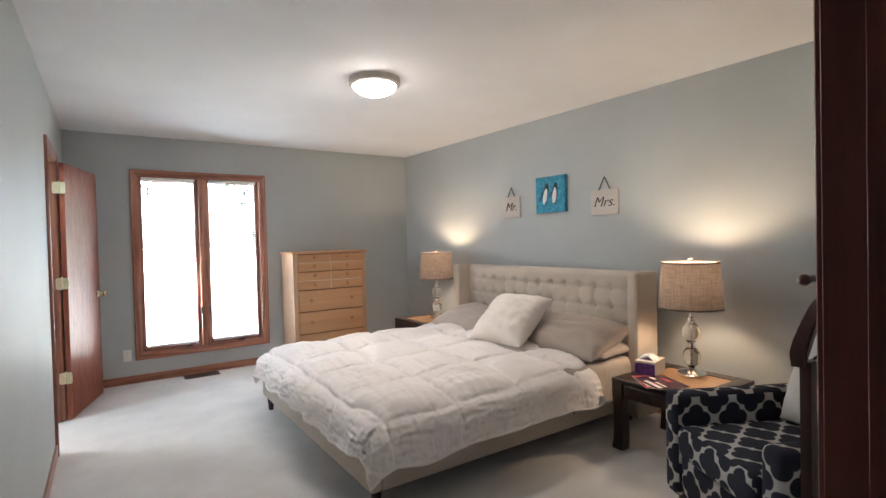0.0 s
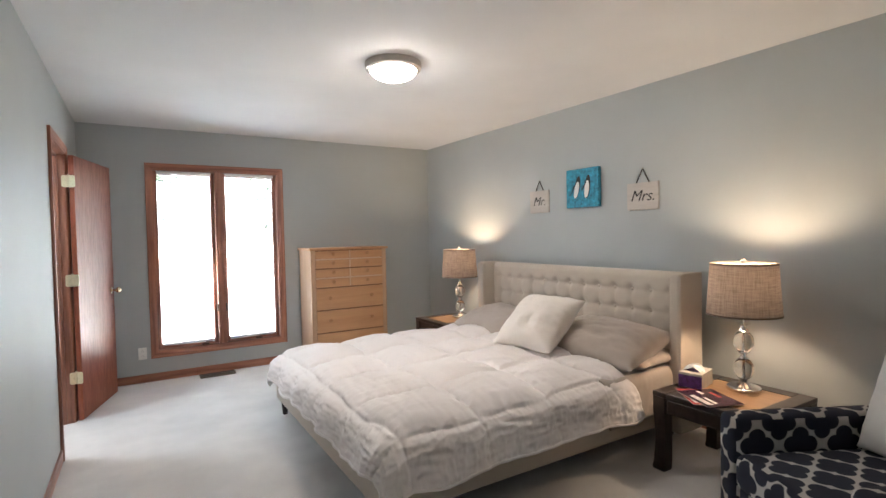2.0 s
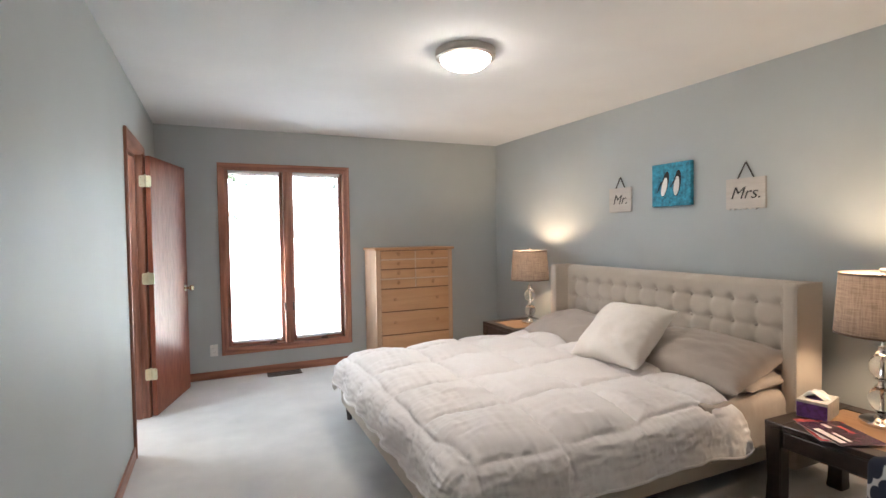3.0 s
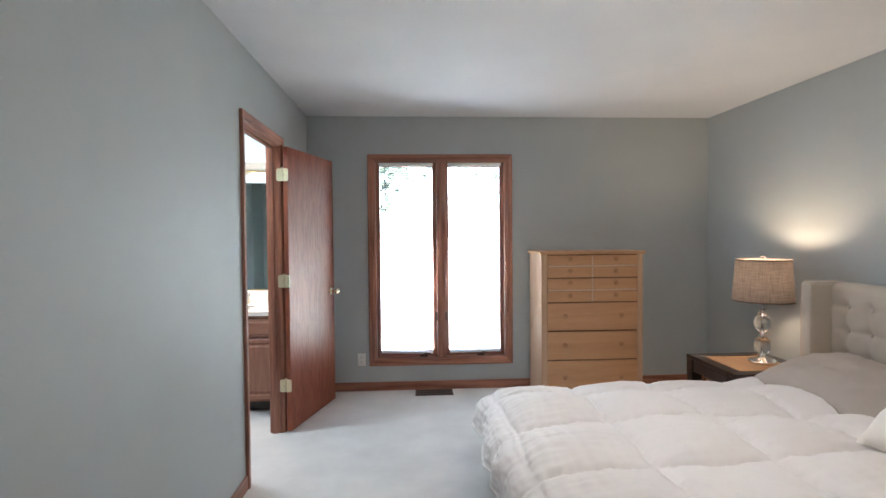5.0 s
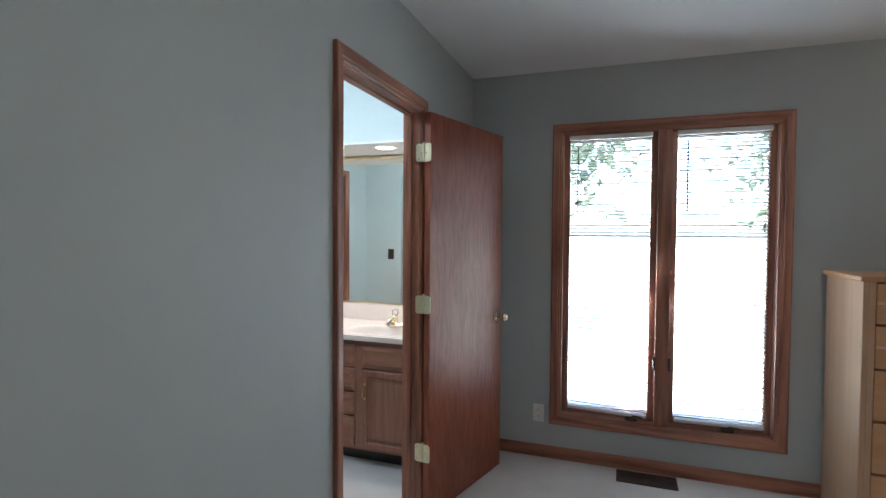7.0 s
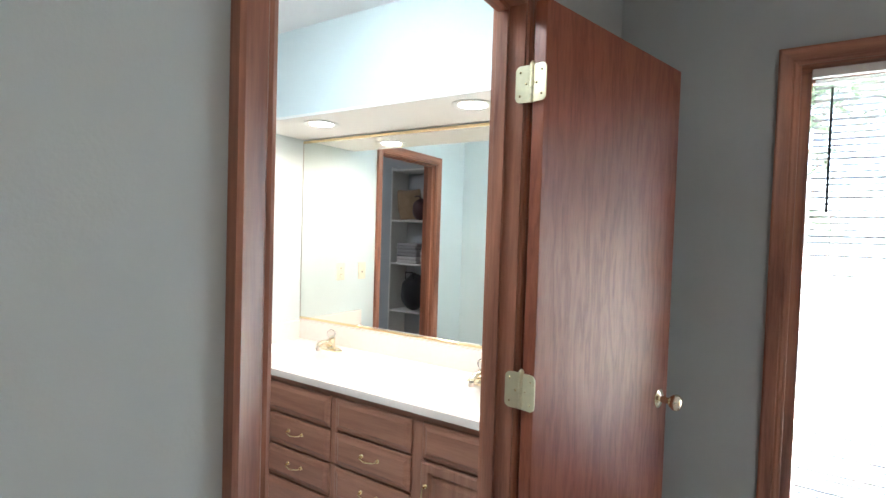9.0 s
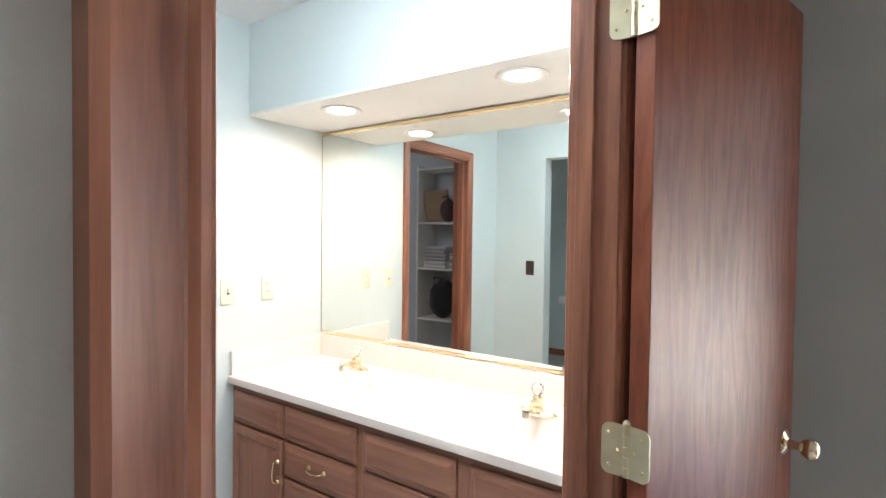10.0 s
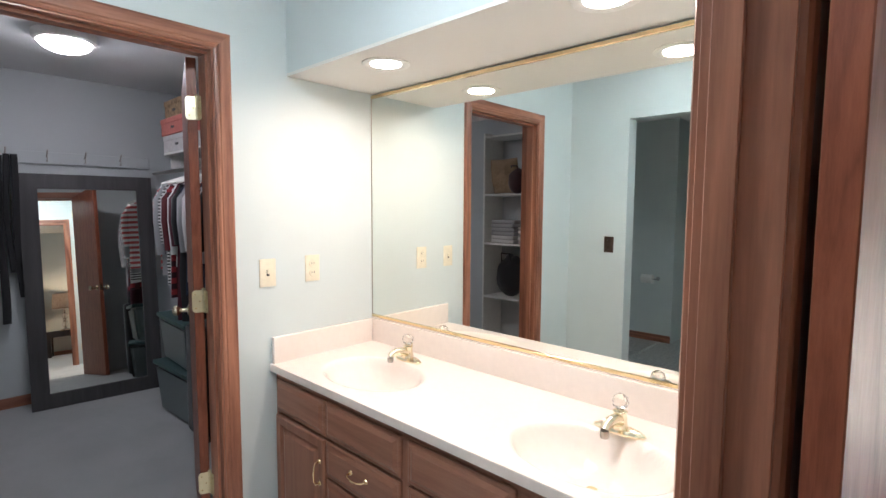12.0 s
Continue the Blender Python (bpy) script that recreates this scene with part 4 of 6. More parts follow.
def pillow(name, label, mat, w, h, thick, m, seed, crease=0.012, waist=0.06):
    bm = bmesh.new()
    n = 34
    sides = []
    for s in (1, -1):
        rows = []
        for i in range(n + 1):
            row = []
            for j in range(n + 1):
                a, b = 2 * i / n - 1, 2 * j / n - 1
                pinch = 1 - waist * (math.cos(a * math.pi / 2) * abs(b) ** 4 + math.cos(b * math.pi / 2) * abs(a) ** 4)
                z = thick / 2 * ((1 - abs(a) ** 2.4) * (1 - abs(b) ** 2.4)) ** 0.5
                wr = crease * noise.fractal(Vector((a * 2.2 + seed, b * 2.2, s)), 1.0, 2.0, 4) * (0.4 + min(1, z * 12))
                wr -= crease * 0.8 * abs(noise.noise(Vector((a * 5 + seed, b * 9, s + 4)))) * min(1, z * 15)
                row.append(bm.verts.new((a * w / 2 * pinch, b * h / 2 * pinch, s * (z + wr * (1 if z > 0.002 else 0)))))
            rows.append(row)
        for i in range(n):
            for j in range(n):
                bm.faces.new((rows[i][j], rows[i + 1][j], rows[i + 1][j + 1], rows[i][j + 1]))
    bmesh.ops.remove_doubles(bm, verts=bm.verts, dist=0.0008)
    ob = part(name, bm, mat, smooth=80)
    ob.matrix_world = m
    return tagged(ob, label, "pillow")


# local x runs along the headboard, local y up the pillow
pillow("pillow", "taupe bed pillow leaning on the tufted headboard", M["sheet"], 0.84, 0.50, 0.25, pose(3.25, 2.60, 0.600, 0, -19, 0) @ pose(0, 0, 0, 0, 0, 90), 1.0)
pillow("pillow", "taupe bed pillow leaning on the tufted headboard", M["sheet"], 0.84, 0.50, 0.25, pose(3.25, 3.76, 0.575, 0, -15, 0) @ pose(0, 0, 0, 0, 0, 90), 6.0)
pillow("pillow", "dark taupe pillow lying behind the other pillow", M["sheet"], 0.70, 0.40, 0.13, pose(3.33, 2.52, 0.535, 0, -4, 0) @ pose(0, 0, 0, 0, 0, 90), 8.0)
pillow("throw_pillow", "square cream throw pillow propped on the bed pillows", M["cream"], 0.52, 0.52, 0.25, pose(2.985, 2.94, 0.715, 0, 0, 8) @ pose(0, 0, 0, 0, -37, 0) @ pose(0, 0, 0, 0, 0, 90), 3.0, 0.013, 0.12)


# ---- nightstands ----
def nightstand(label, x0, x1, y0, y1, top):
    t = thing("nightstand", label, "nightstand", pose((x0 + x1) / 2, (y0 + y1) / 2, 0), group="bedside tables")
    w, d = (x1 - x0) / 2, (y1 - y0) / 2
    for nm, dd in (("top_rail", (-w, w, -d, -d + 0.085)), ("top_rail", (-w, w, d - 0.085, d)), ("top_end", (-w, -w + 0.085, -d + 0.085, d - 0.085)), ("top_end", (w - 0.085, w, -d + 0.085, d - 0.085))):
        block(nm, M["espresso"], t, *dd, top - 0.028, top, bevel=0.003)
    block("inlay_panel", M["inlay"], t, -w + 0.085, w - 0.085, -d + 0.085, d - 0.085, top - 0.026, top - 0.004, bevel=0, label="tan wood inlay panel")
    for nm, dd in (("apron", (-w + 0.03, w - 0.03, -d + 0.012, -d + 0.03)), ("apron", (-w + 0.03, w - 0.03, d - 0.03, d - 0.012)), ("apron", (-w + 0.012, -w + 0.03, -d + 0.03, d - 0.03)), ("apron", (w - 0.03, w - 0.012, -d + 0.03, d - 0.03))):
        block(nm, M["espresso"], t, *dd, top - 0.115, top - 0.028, bevel=0.002)
    block("drawer_front", M["espresso"], t, -w + 0.004, -w + 0.013, -d + 0.09, d - 0.09, top - 0.108, top - 0.036, bevel=0.003)
    for sx in (-1, 1):
        for sy in (-1, 1):
            bm = bmesh.new()
            pts = []
            for h, off, r in ((0.0, 0.004, 0.036), (0.012, 0.005, 0.038), (0.05, 0.002, 0.035), (0.16, -0.001, 0.033), (0.28, 0.0, 0.035), (top - 0.115, 0.001, 0.038), (top - 0.028, 0.001, 0.038)):
                cx, cy = sx * (w - 0.04 + off), sy * (d - 0.04 + off)
                pts.append([bm.verts.new((cx + a * r, cy + b * r, h)) for a, b in ((-1, -1), (1, -1), (1, 1), (-1, 1))])
            for a, b in zip(pts, pts[1:]):
                for k in range(4):
                    bm.faces.new((a[k], a[(k + 1) % 4], b[(k + 1) % 4], b[k]))
            bm.faces.new(pts[0][::-1])
            bm.faces.new(pts[-1])
            bmesh.ops.bevel(bm, geom=[e for e in bm.edges if abs((e.verts[0].co - e.verts[1].co).z) > 0.01], offset=0.004, segments=2, affect="EDGES")
            part("leg", bm, M["espresso"], t)
    return t


M["inlay"] = wood("tan_inlay_wood", (0.36, 0.20, 0.10), (0.50, 0.31, 0.16), 1, 0.35, 1, 0.3, 0.5)
NR, NL = 0.447, 0.482
nightstand("espresso end table with a tan inlay by the armchair", 3.02, 3.61, 1.455, 2.035, NR)
nightstand("espresso end table with a tan inlay by the chest", 3.05, 3.64, 4.36, 4.94, NL)


def shade_cloth():
    def build(nodes, links, bsdf, co):
        v1 = noise_of(nodes, links, scaled(nodes, links, co, (1, 1, 0.06)), 130, 2)
        v2 = noise_of(nodes, links, scaled(nodes, links, co, (0.08, 0.08, 1)), 150, 2)
        mix = math_of(nodes, links, "MULTIPLY_ADD", math_of(nodes, links, "ADD", v1, v2), 0.5, 0.0)
        col = ramp_of(nodes, links, mix, [(0.34, (0.17, 0.13, 0.105)), (0.52, (0.255, 0.20, 0.165)), (0.68, (0.31, 0.25, 0.205))])
        links.new(col, bsdf.inputs["Base Color"])
        tr = nodes.new("ShaderNodeBsdfTranslucent")
        links.new(col, tr.inputs["Color"])
        ms = nodes.new("ShaderNodeMixShader")
        ms.inputs["Fac"].default_value = 0.055
        links.new(bsdf.outputs["BSDF"], ms.inputs[1])
        links.new(tr.outputs["BSDF"], ms.inputs[2])
        links.new(ms.outputs["Shader"], nodes["Material Output"].inputs["Surface"])
        bump_of(nodes, links, bsdf, mix, 0.4, 0.001)
    return material("burlap_shade", build, Roughness=0.95)


M["shade"] = shade_cloth()
M["shade_trim"] = plain("dark_shade_trim", (0.09, 0.06, 0.045), 0.8)


def table_lamp(label, x, y, z0):
    t = thing("table_lamp", label, "table lamp", pose(x, y, z0), group="bedside lamps")
    bm = bmesh.new()
    turned(bm, [(0.0, 0.0), (0.086, 0.0), (0.088, 0.006), (0.086, 0.018), (0.078, 0.024), (0.048, 0.027), (0.030, 0.036), (0.020, 0.046), (0.024, 0.056), (0.0, 0.058)], steps=40)
    part("base", bm, M["chrome"], t, "chrome lamp base", 40)
    for zc, nm in ((0.120, "crystal_ball"), (0.276, "crystal_ball")):
        bm = bmesh.new()
        bmesh.ops.create_icosphere(bm, subdivisions=3, radius=0.058, matrix=Matrix.Translation((0, 0, zc)) @ Matrix.Diagonal((0.90, 0.90, 1.12, 1)))
        part(nm, bm, M["crystal"], t, "clear crystal ball", 60)
    for zc in (0.198, 0.358):
        bm = bmesh.new()
        turned(bm, [(0.0, zc - 0.020), (0.030, zc - 0.018), (0.016, zc - 0.006), (0.016, zc + 0.006), (0.036, zc + 0.020), (0.0, zc + 0.018)], steps=28)
        part("collar", bm, M["chrome"], t, smooth=40)
    bm = bmesh.new()
    turned(bm, [(0.0, 0.02), (0.006, 0.02), (0.006, 0.43), (0.0, 0.43)], steps=10)
    part("stem", bm, M["chrome"], t)
    bm = bmesh.new()
    turned(bm, [(0.0, 0.43), (0.016, 0.43), (0.018, 0.50), (0.0, 0.505)], steps=16)
    part("bulb_socket", bm, M["brass"], t)
    # bulb base hidden in the shade, added to hold light off the floor
    bm = bmesh.new()
    turned(bm, [(0.0, 0.500), (0.016, 0.500), (0.020, 0.515), (0.031, 0.534), (0.031, 0.538), (0.0, 0.539)], steps=20)
    part("bulb_base_baffle", bm, M["white_plastic"], t, "unseen white bulb base added to block downward light")
    zb, zt, rb, rt = 0.430, 0.712, 0.188, 0.168
    bm = bmesh.new()
    turned_open(bm, [(rb, zb), (rt, zt)], 56)
    shade_ob = part("shade", bm, M["shade"], t, "lit burlap drum shade", 60)
    for z, r in ((zb, rb), (zt, rt)):
        bm = bmesh.new()
        turned_open(bm, [(r + 0.0015, z - 0.004), (r + 0.0015, z + 0.006)], 56)
        part("shade_trim", bm, M["shade_trim"], shade_ob)
    bm = bmesh.new()
    for k in range(3):
        a = 2.094 * k
        tube(bm, [(0, 0, zt - 0.006), (rt * math.cos(a), rt * math.sin(a), zt - 0.004)], 0.002, 6)
    part("spider", bm, M["chrome"], t)
    bm = bmesh.new()
    turned(bm, [(0.0, zt - 0.01), (0.010, zt - 0.008), (0.008, zt + 0.004), (0.015, zt + 0.012), (0.016, zt + 0.020), (0.010, zt + 0.028), (0.0, zt + 0.03)], steps=20)
    part("finial", bm, M["crystal"], t, smooth=50)
    return t


def turned_open(bm, profile, steps):
    rings = [[bm.verts.new((r * math.cos(2 * math.pi * i / steps), r * math.sin(2 * math.pi * i / steps), h)) for i in range(steps)] for r, h in profile]
    for a, b in zip(rings, rings[1:]):
        for i in range(steps):
            bm.faces.new((a[i], a[(i + 1) % steps], b[(i + 1) % steps], b[i]))


table_lamp("lit crystal table lamp with burlap shade by the armchair", 3.44, 1.749, NR)
table_lamp("lit crystal table lamp with burlap shade by the chest", 3.43, 4.645, NL)

# tissue box and magazines on the near table
M["purple"] = plain("purple_card", (0.12, 0.05, 0.22), 0.5, 0, 0.5)
M["card"] = plain("pale_card", (0.55, 0.52, 0.46), 0.55, 0, 0.12)
M["tissue"] = cloth("tissue_paper", (0.85, 0.84, 0.82), 300, 0.2)
M["page"] = plain("magazine_pages", (0.7, 0.68, 0.64), 0.4, 0, 0.08)
M["cover_dark"] = plain("dark_magazine_cover", (0.07, 0.03, 0.045), 0.25, 0, 0.9)
M["cover_red"] = plain("red_magazine_cover", (0.45, 0.10, 0.10), 0.25, 0, 0.3)
M["print_white"] = plain("white_print", (0.75, 0.73, 0.70), 0.3)
tb = thing("tissue_box", "purple and cream tissue box with a tissue pulled up", "tissue box", pose(3.27, 1.955, NR, 0, 0, 14))
block("carton", M["card"], tb, -0.055, 0.13, -0.075, 0.055, 0.0, 0.088, bevel=0.002)
block("side_print", M["purple"], tb, -0.0562, -0.0550, -0.073, 0.053, 0.003, 0.074, bevel=0, label="purple printed side")
bm = bmesh.new()
turned(bm, [(0.032, 0.0882), (0.045, 0.0882), (0.045, 0.0892), (0.032, 0.0892)], (0.03, -0.01, 0), 24)
part("opening_rim", bm, M["purple"], tb)
bm = bmesh.new()
grid(bm, 14, 14, lambda a, b: Vector((0.03 + (a - 0.5) * 0.10 * (1 - 0.4 * b), -0.01 + (b - 0.5) * 0.10 + 0.01 * math.sin(a * 9), 0.087 + 0.040 * math.sin(math.pi * b) * (0.6 + 0.4 * math.sin(a * 7)) + 0.01 * noise.noise(Vector((a * 5, b * 5, 1))))))
part("tissue", bm, M["tissue"], tb, "crumpled white tissue", 70)
for k, (mx, my, rot, cover) in enumerate(((3.135, 1.80, -38, "cover_red"), (3.13, 1.765, -24, "cover_dark"))):
    z = NR + 0.0005 + 0.0052 * k
    mg = thing("magazine", "glossy magazine lying on the end table", "magazine", pose(mx, my, z, 0, 0, rot), group="magazines")
    block("pages", M["page"], mg, -0.10, 0.10, -0.132, 0.132, 0.0, 0.0040, bevel=0)
    block("cover", M[cover], mg, -0.102, 0.102, -0.134, 0.134, 0.0041, 0.0048, bevel=0)
    for bx, by, bw, bh, mm in ((-0.07, -0.03, 0.03, 0.16, "print_white"), (-0.03, -0.05, 0.016, 0.10, "print_white"), (0.055, 0.03, 0.02, 0.09, "cover_red"), (0.0, 0.08, 0.02, 0.05, "print_white")):
        block("print_bar", M[mm], mg, bx - bw / 2, bx + bw / 2, by - bh / 2, by + bh / 2, 0.0049, 0.0052, bevel=0)


# ---- armchair ----
def lattice_cloth():
    """Navy quatrefoils parted by pale lines, on metre-sized uv."""
    def build(nodes, links, bsdf, co):
        uv = nodes.new("ShaderNodeUVMap")
        sep = nodes.new("ShaderNodeSeparateXYZ")
        links.new(uv.outputs["UV"], sep.inputs[0])
        wob = noise_of(nodes, links, uv.outputs["UV"], 14, 2)
        d_all = None
        for off in (0.0, 0.5):
            ax = math_of(nodes, links, "ADD", math_of(nodes, links, "DIVIDE", sep.outputs[0], 0.185), off + 20)
            ay = math_of(nodes, links, "ADD", math_of(nodes, links, "DIVIDE", sep.outputs[1], 0.185), off + 20)
            fx = math_of(nodes, links, "ABSOLUTE", math_of(nodes, links, "SUBTRACT", math_of(nodes, links, "FRACT", ax), 0.5))
            fy = math_of(nodes, links, "ABSOLUTE", math_of(nodes, links, "SUBTRACT", math_of(nodes, links, "FRACT", ay), 0.5))

            def circle(cx, cy, r):
                dx, dy = math_of(nodes, links, "SUBTRACT", fx, cx), math_of(nodes, links, "SUBTRACT", fy, cy)
                l2 = math_of(nodes, links, "ADD", math_of(nodes, links, "MULTIPLY", dx, dx), math_of(nodes, links, "MULTIPLY", dy, dy))
                return math_of(nodes, links, "SUBTRACT", math_of(nodes, links, "SQRT", l2), r)
            d = math_of(nodes, links, "MINIMUM", circle(0.20, 0.0, 0.190), circle(0.0, 0.20, 0.190))
            d = math_of(nodes, links, "MINIMUM", d, circle(0.0, 0.0, 0.22))
            d_all = d if d_all is None else math_of(nodes, links, "MINIMUM", d_all, d)
        edge = math_of(nodes, links, "ADD", d_all, math_of(nodes, links, "MULTIPLY", math_of(nodes, links, "SUBTRACT", wob, 0.5), 0.05))
        links.new(ramp_of(nodes, links, math_of(nodes, links, "MULTIPLY_ADD", edge, 8.0, 0.5), [(0.42, (0.014, 0.018, 0.035)), (0.58, (0.50, 0.48, 0.45))]), bsdf.inputs["Base Color"])
        bump_of(nodes, links, bsdf, noise_of(nodes, links, uv.outputs["UV"], 900, 2), 0.3, 0.001)
    return material("navy_quatrefoil_cloth", build, Roughness=0.9)


M["lattice"] = lattice_cloth()
chair = thing("armchair", "navy and white quatrefoil armchair beside the end table", "armchair", pose(2.80, 0.93, 0, 0, 0, 151))


def cushion(name, x0, x1, y0, y1, z0, z1, r, tilt=None, label=""):
    bm = bmesh.new()
    box(bm, x0, x1, y0, y1, z0, z1, bevel=r, segments=5)
    if tilt:
        for v in bm.verts:
            v.co.x -= tilt * max(0.0, v.co.z - 0.35)
    for v in bm.verts:
        v.co += v.co.normalized() * 0.004 * noise.noise(v.co * 5)
    return part(name, bm, M["lattice"], chair, label, 50, uv=True)


cushion("seat_base", -0.30, 0.36, -0.27, 0.27, 0.09, 0.30, 0.02)
cushion("seat_cushion", -0.24, 0.39, -0.262, 0.262, 0.30, 0.45, 0.05)
cushion("arm", -0.34, 0.38, 0.272, 0.385, 0.09, 0.585, 0.045)
cushion("arm", -0.34, 0.38, -0.385, -0.272, 0.09, 0.585, 0.045)
cushion("backrest", -0.42, -0.25, -0.36, 0.36, 0.12, 0.98, 0.06, 0.16)
for lx in (-0.33, 0.32):
    for ly in (-0.31, 0.31):
        bm = bmesh.new()
        turned(bm, [(0.0, 0.0), (0.018, 0.0), (0.027, 0.09), (0.0, 0.09)], (lx, ly, 0), 12)
        part("leg", bm, M["espresso"], chair)


def flower_cloth():
    def build(nodes, links, bsdf, co):
        sep = nodes.new("ShaderNodeSeparateXYZ")
        links.new(co, sep.inputs[0])
        dx, dy = math_of(nodes, links, "SUBTRACT", sep.outputs[0], 0.02), math_of(nodes, links, "SUBTRACT", sep.outputs[1], 0.04)
        r = math_of(nodes, links, "SQRT", math_of(nodes, links, "ADD", math_of(nodes, links, "MULTIPLY", dx, dx), math_of(nodes, links, "MULTIPLY", dy, dy)))
        a = math_of(nodes, links, "ARCTAN2", dy, dx)
        wave = math_of(nodes, links, "SINE", math_of(nodes, links, "ADD", math_of(nodes, links, "MULTIPLY", a, 3.0), math_of(nodes, links, "MULTIPLY", r, 60.0)))
        rings = math_of(nodes, links, "SINE", math_of(nodes, links, "MULTIPLY_ADD", r, 135.0, math_of(nodes, links, "MULTIPLY", wave, 1.3)))
        inside = math_of(nodes, links, "LESS_THAN", math_of(nodes, links, "MULTIPLY_ADD", wave, 0.012, r), 0.125)
        lines = math_of(nodes, links, "MULTIPLY", math_of(nodes, links, "GREATER_THAN", rings, -0.15), inside)
        links.new(ramp_of(nodes, links, lines, [(0.4, (0.62, 0.60, 0.57)), (0.6, (0.015, 0.015, 0.018))]), bsdf.inputs["Base Color"])
    return material("flower_print_cloth", build, Roughness=0.9)


M["flower"] = flower_cloth()
flower = pillow("throw_pillow", "white throw pillow with a black flower on the armchair", M["flower"], 0.44, 0.44, 0.13, pose(2.80, 0.93, 0, 0, 0, 151) @ pose(-0.195, -0.03, 0.665, 0, 72, 0) @ pose(0, 0, 0, 0, 0, 90), 12.0, 0.006)

# ---- valet stand ----
valet = thing("valet_stand", "dark mahogany clothes valet stand before the armchair", "valet stand", pose(1.93, 0.568, 0, 0, 0, 2))
for px in (0.0, 0.27):
    bm = bmesh.new()
    box(bm, px - 0.022, px + 0.022, -0.014, 0.014, 0.03, 1.0, bevel=0.005)
    part("post", bm, M["mahogany"], valet)
    bm = bmesh.new()
    box(bm, px - 0.02, px + 0.02, -0.16, 0.16, 0.0, 0.035, bevel=0.01)
    part("foot", bm, M["mahogany"], valet)
bm = bmesh.new()
yoke = [(-0.030, 1.000, 0.045), (-0.016, 1.028, 0.048), (0.022, 1.078, 0.044), (0.070, 1.124, 0.040), (0.105, 1.142, 0.038), (0.165, 1.142, 0.038), (0.200, 1.124, 0.040), (0.248, 1.078, 0.044), (0.286, 1.028, 0.048), (0.300, 1.000, 0.045)]
rings = []
for x, z, h in yoke:
    k = abs(x - 0.135) / 0.17
    d = 0.013 + 0.008 * k
    off = 0.016 * k * k
    rings.append([bm.verts.new((x, off + a * d, z + b * h / 2)) for a, b in ((-1, -1), (1, -1), (1, 1), (-1, 1))])
for a, b in zip(rings, rings[1:]):
    for k in range(4):
        bm.faces.new((a[k], a[(k + 1) % 4], b[(k + 1) % 4], b[k]))
bm.faces.new(rings[0][::-1])
bm.faces.new(rings[-1])
bmesh.ops.bevel(bm, geom=list(bm.edges), offset=0.006, segments=2, affect="EDGES")
part("hanger_yoke", bm, M["mahogany"], valet, smooth=50)
for px in (0.11, 0.16):
    bm = bmesh.new()
    turned(bm, [(0.0, 1.14), (0.007, 1.14), (0.007, 1.21), (0.0, 1.21)], (px, 0, 0), 10)
    part("bar_support", bm, M["mahogany"], valet)
bm = bmesh.new()
turned(bm, [(0.0, -0.015), (0.010, -0.015), (0.010, 0.29), (0.0, 0.29)], (0, 0, 1.215), 14, axis=0)
part("trouser_bar", bm, M["mahogany"], valet)
for ex in (-0.02, 0.295):
    bm = bmesh.new()
    bmesh.ops.create_uvsphere(bm, u_segments=16, v_segments=10, radius=0.0155, matrix=Matrix.Translation((ex, 0, 1.215)))
    part("end_knob", bm, M["mahogany"], valet, smooth=60)
for k in range(4):
    block("slat", M["mahogany"], valet, 0.022, 0.248, -0.009, 0.009, 0.60 + k * 0.055, 0.64 + k * 0.055, bevel=0.003)

# ---- signs and painting over the bed ----
M["board"] = wood("whitewashed_board", (0.50, 0.46, 0.42), (0.66, 0.62, 0.57), 0, 0.7, 1, 0.0, 0.5)
M["ink"] = plain("black_ink", (0.015, 0.014, 0.013), 0.6)
M["ribbon"] = cloth("brown_ribbon", (0.05, 0.04, 0.035), 800)


def letters(text, size, m, mat, parent, slant=0.35):
    cu = bpy.data.curves.new("lettering", "FONT")
    cu.body, cu.size, cu.extrude, cu.shear, cu.offset = text, size, 0.0015, slant, -0.0012
    cu.align_x, cu.align_y = "CENTER", "CENTER"
    tmp = new("lettering", cu)
    me = bpy.data.meshes.new_from_object(tmp.evaluated_get(bpy.context.evaluated_depsgraph_get()))
    bpy.data.objects.remove(tmp)
    me.materials.clear()
    me.materials.append(mat)
    ob = new("lettering", me)
    ob.parent = parent
    ob.matrix_basis = m
    return tagged(ob, "black script lettering")


def on_east_wall(y, z):
    """A pose on the bed wall: local x along the wall, y up, z into the room."""
    a = math.atan(SPLAY)
    return Matrix.Translation((XE + SPLAY * (YN - y) - 0.003, y, z)) @ Matrix.Rotation(a, 4, "Z") @ Matrix(((0, 0, -1, 0), (-1, 0, 0, 0), (0, 1, 0, 0), (0, 0, 0, 1)))


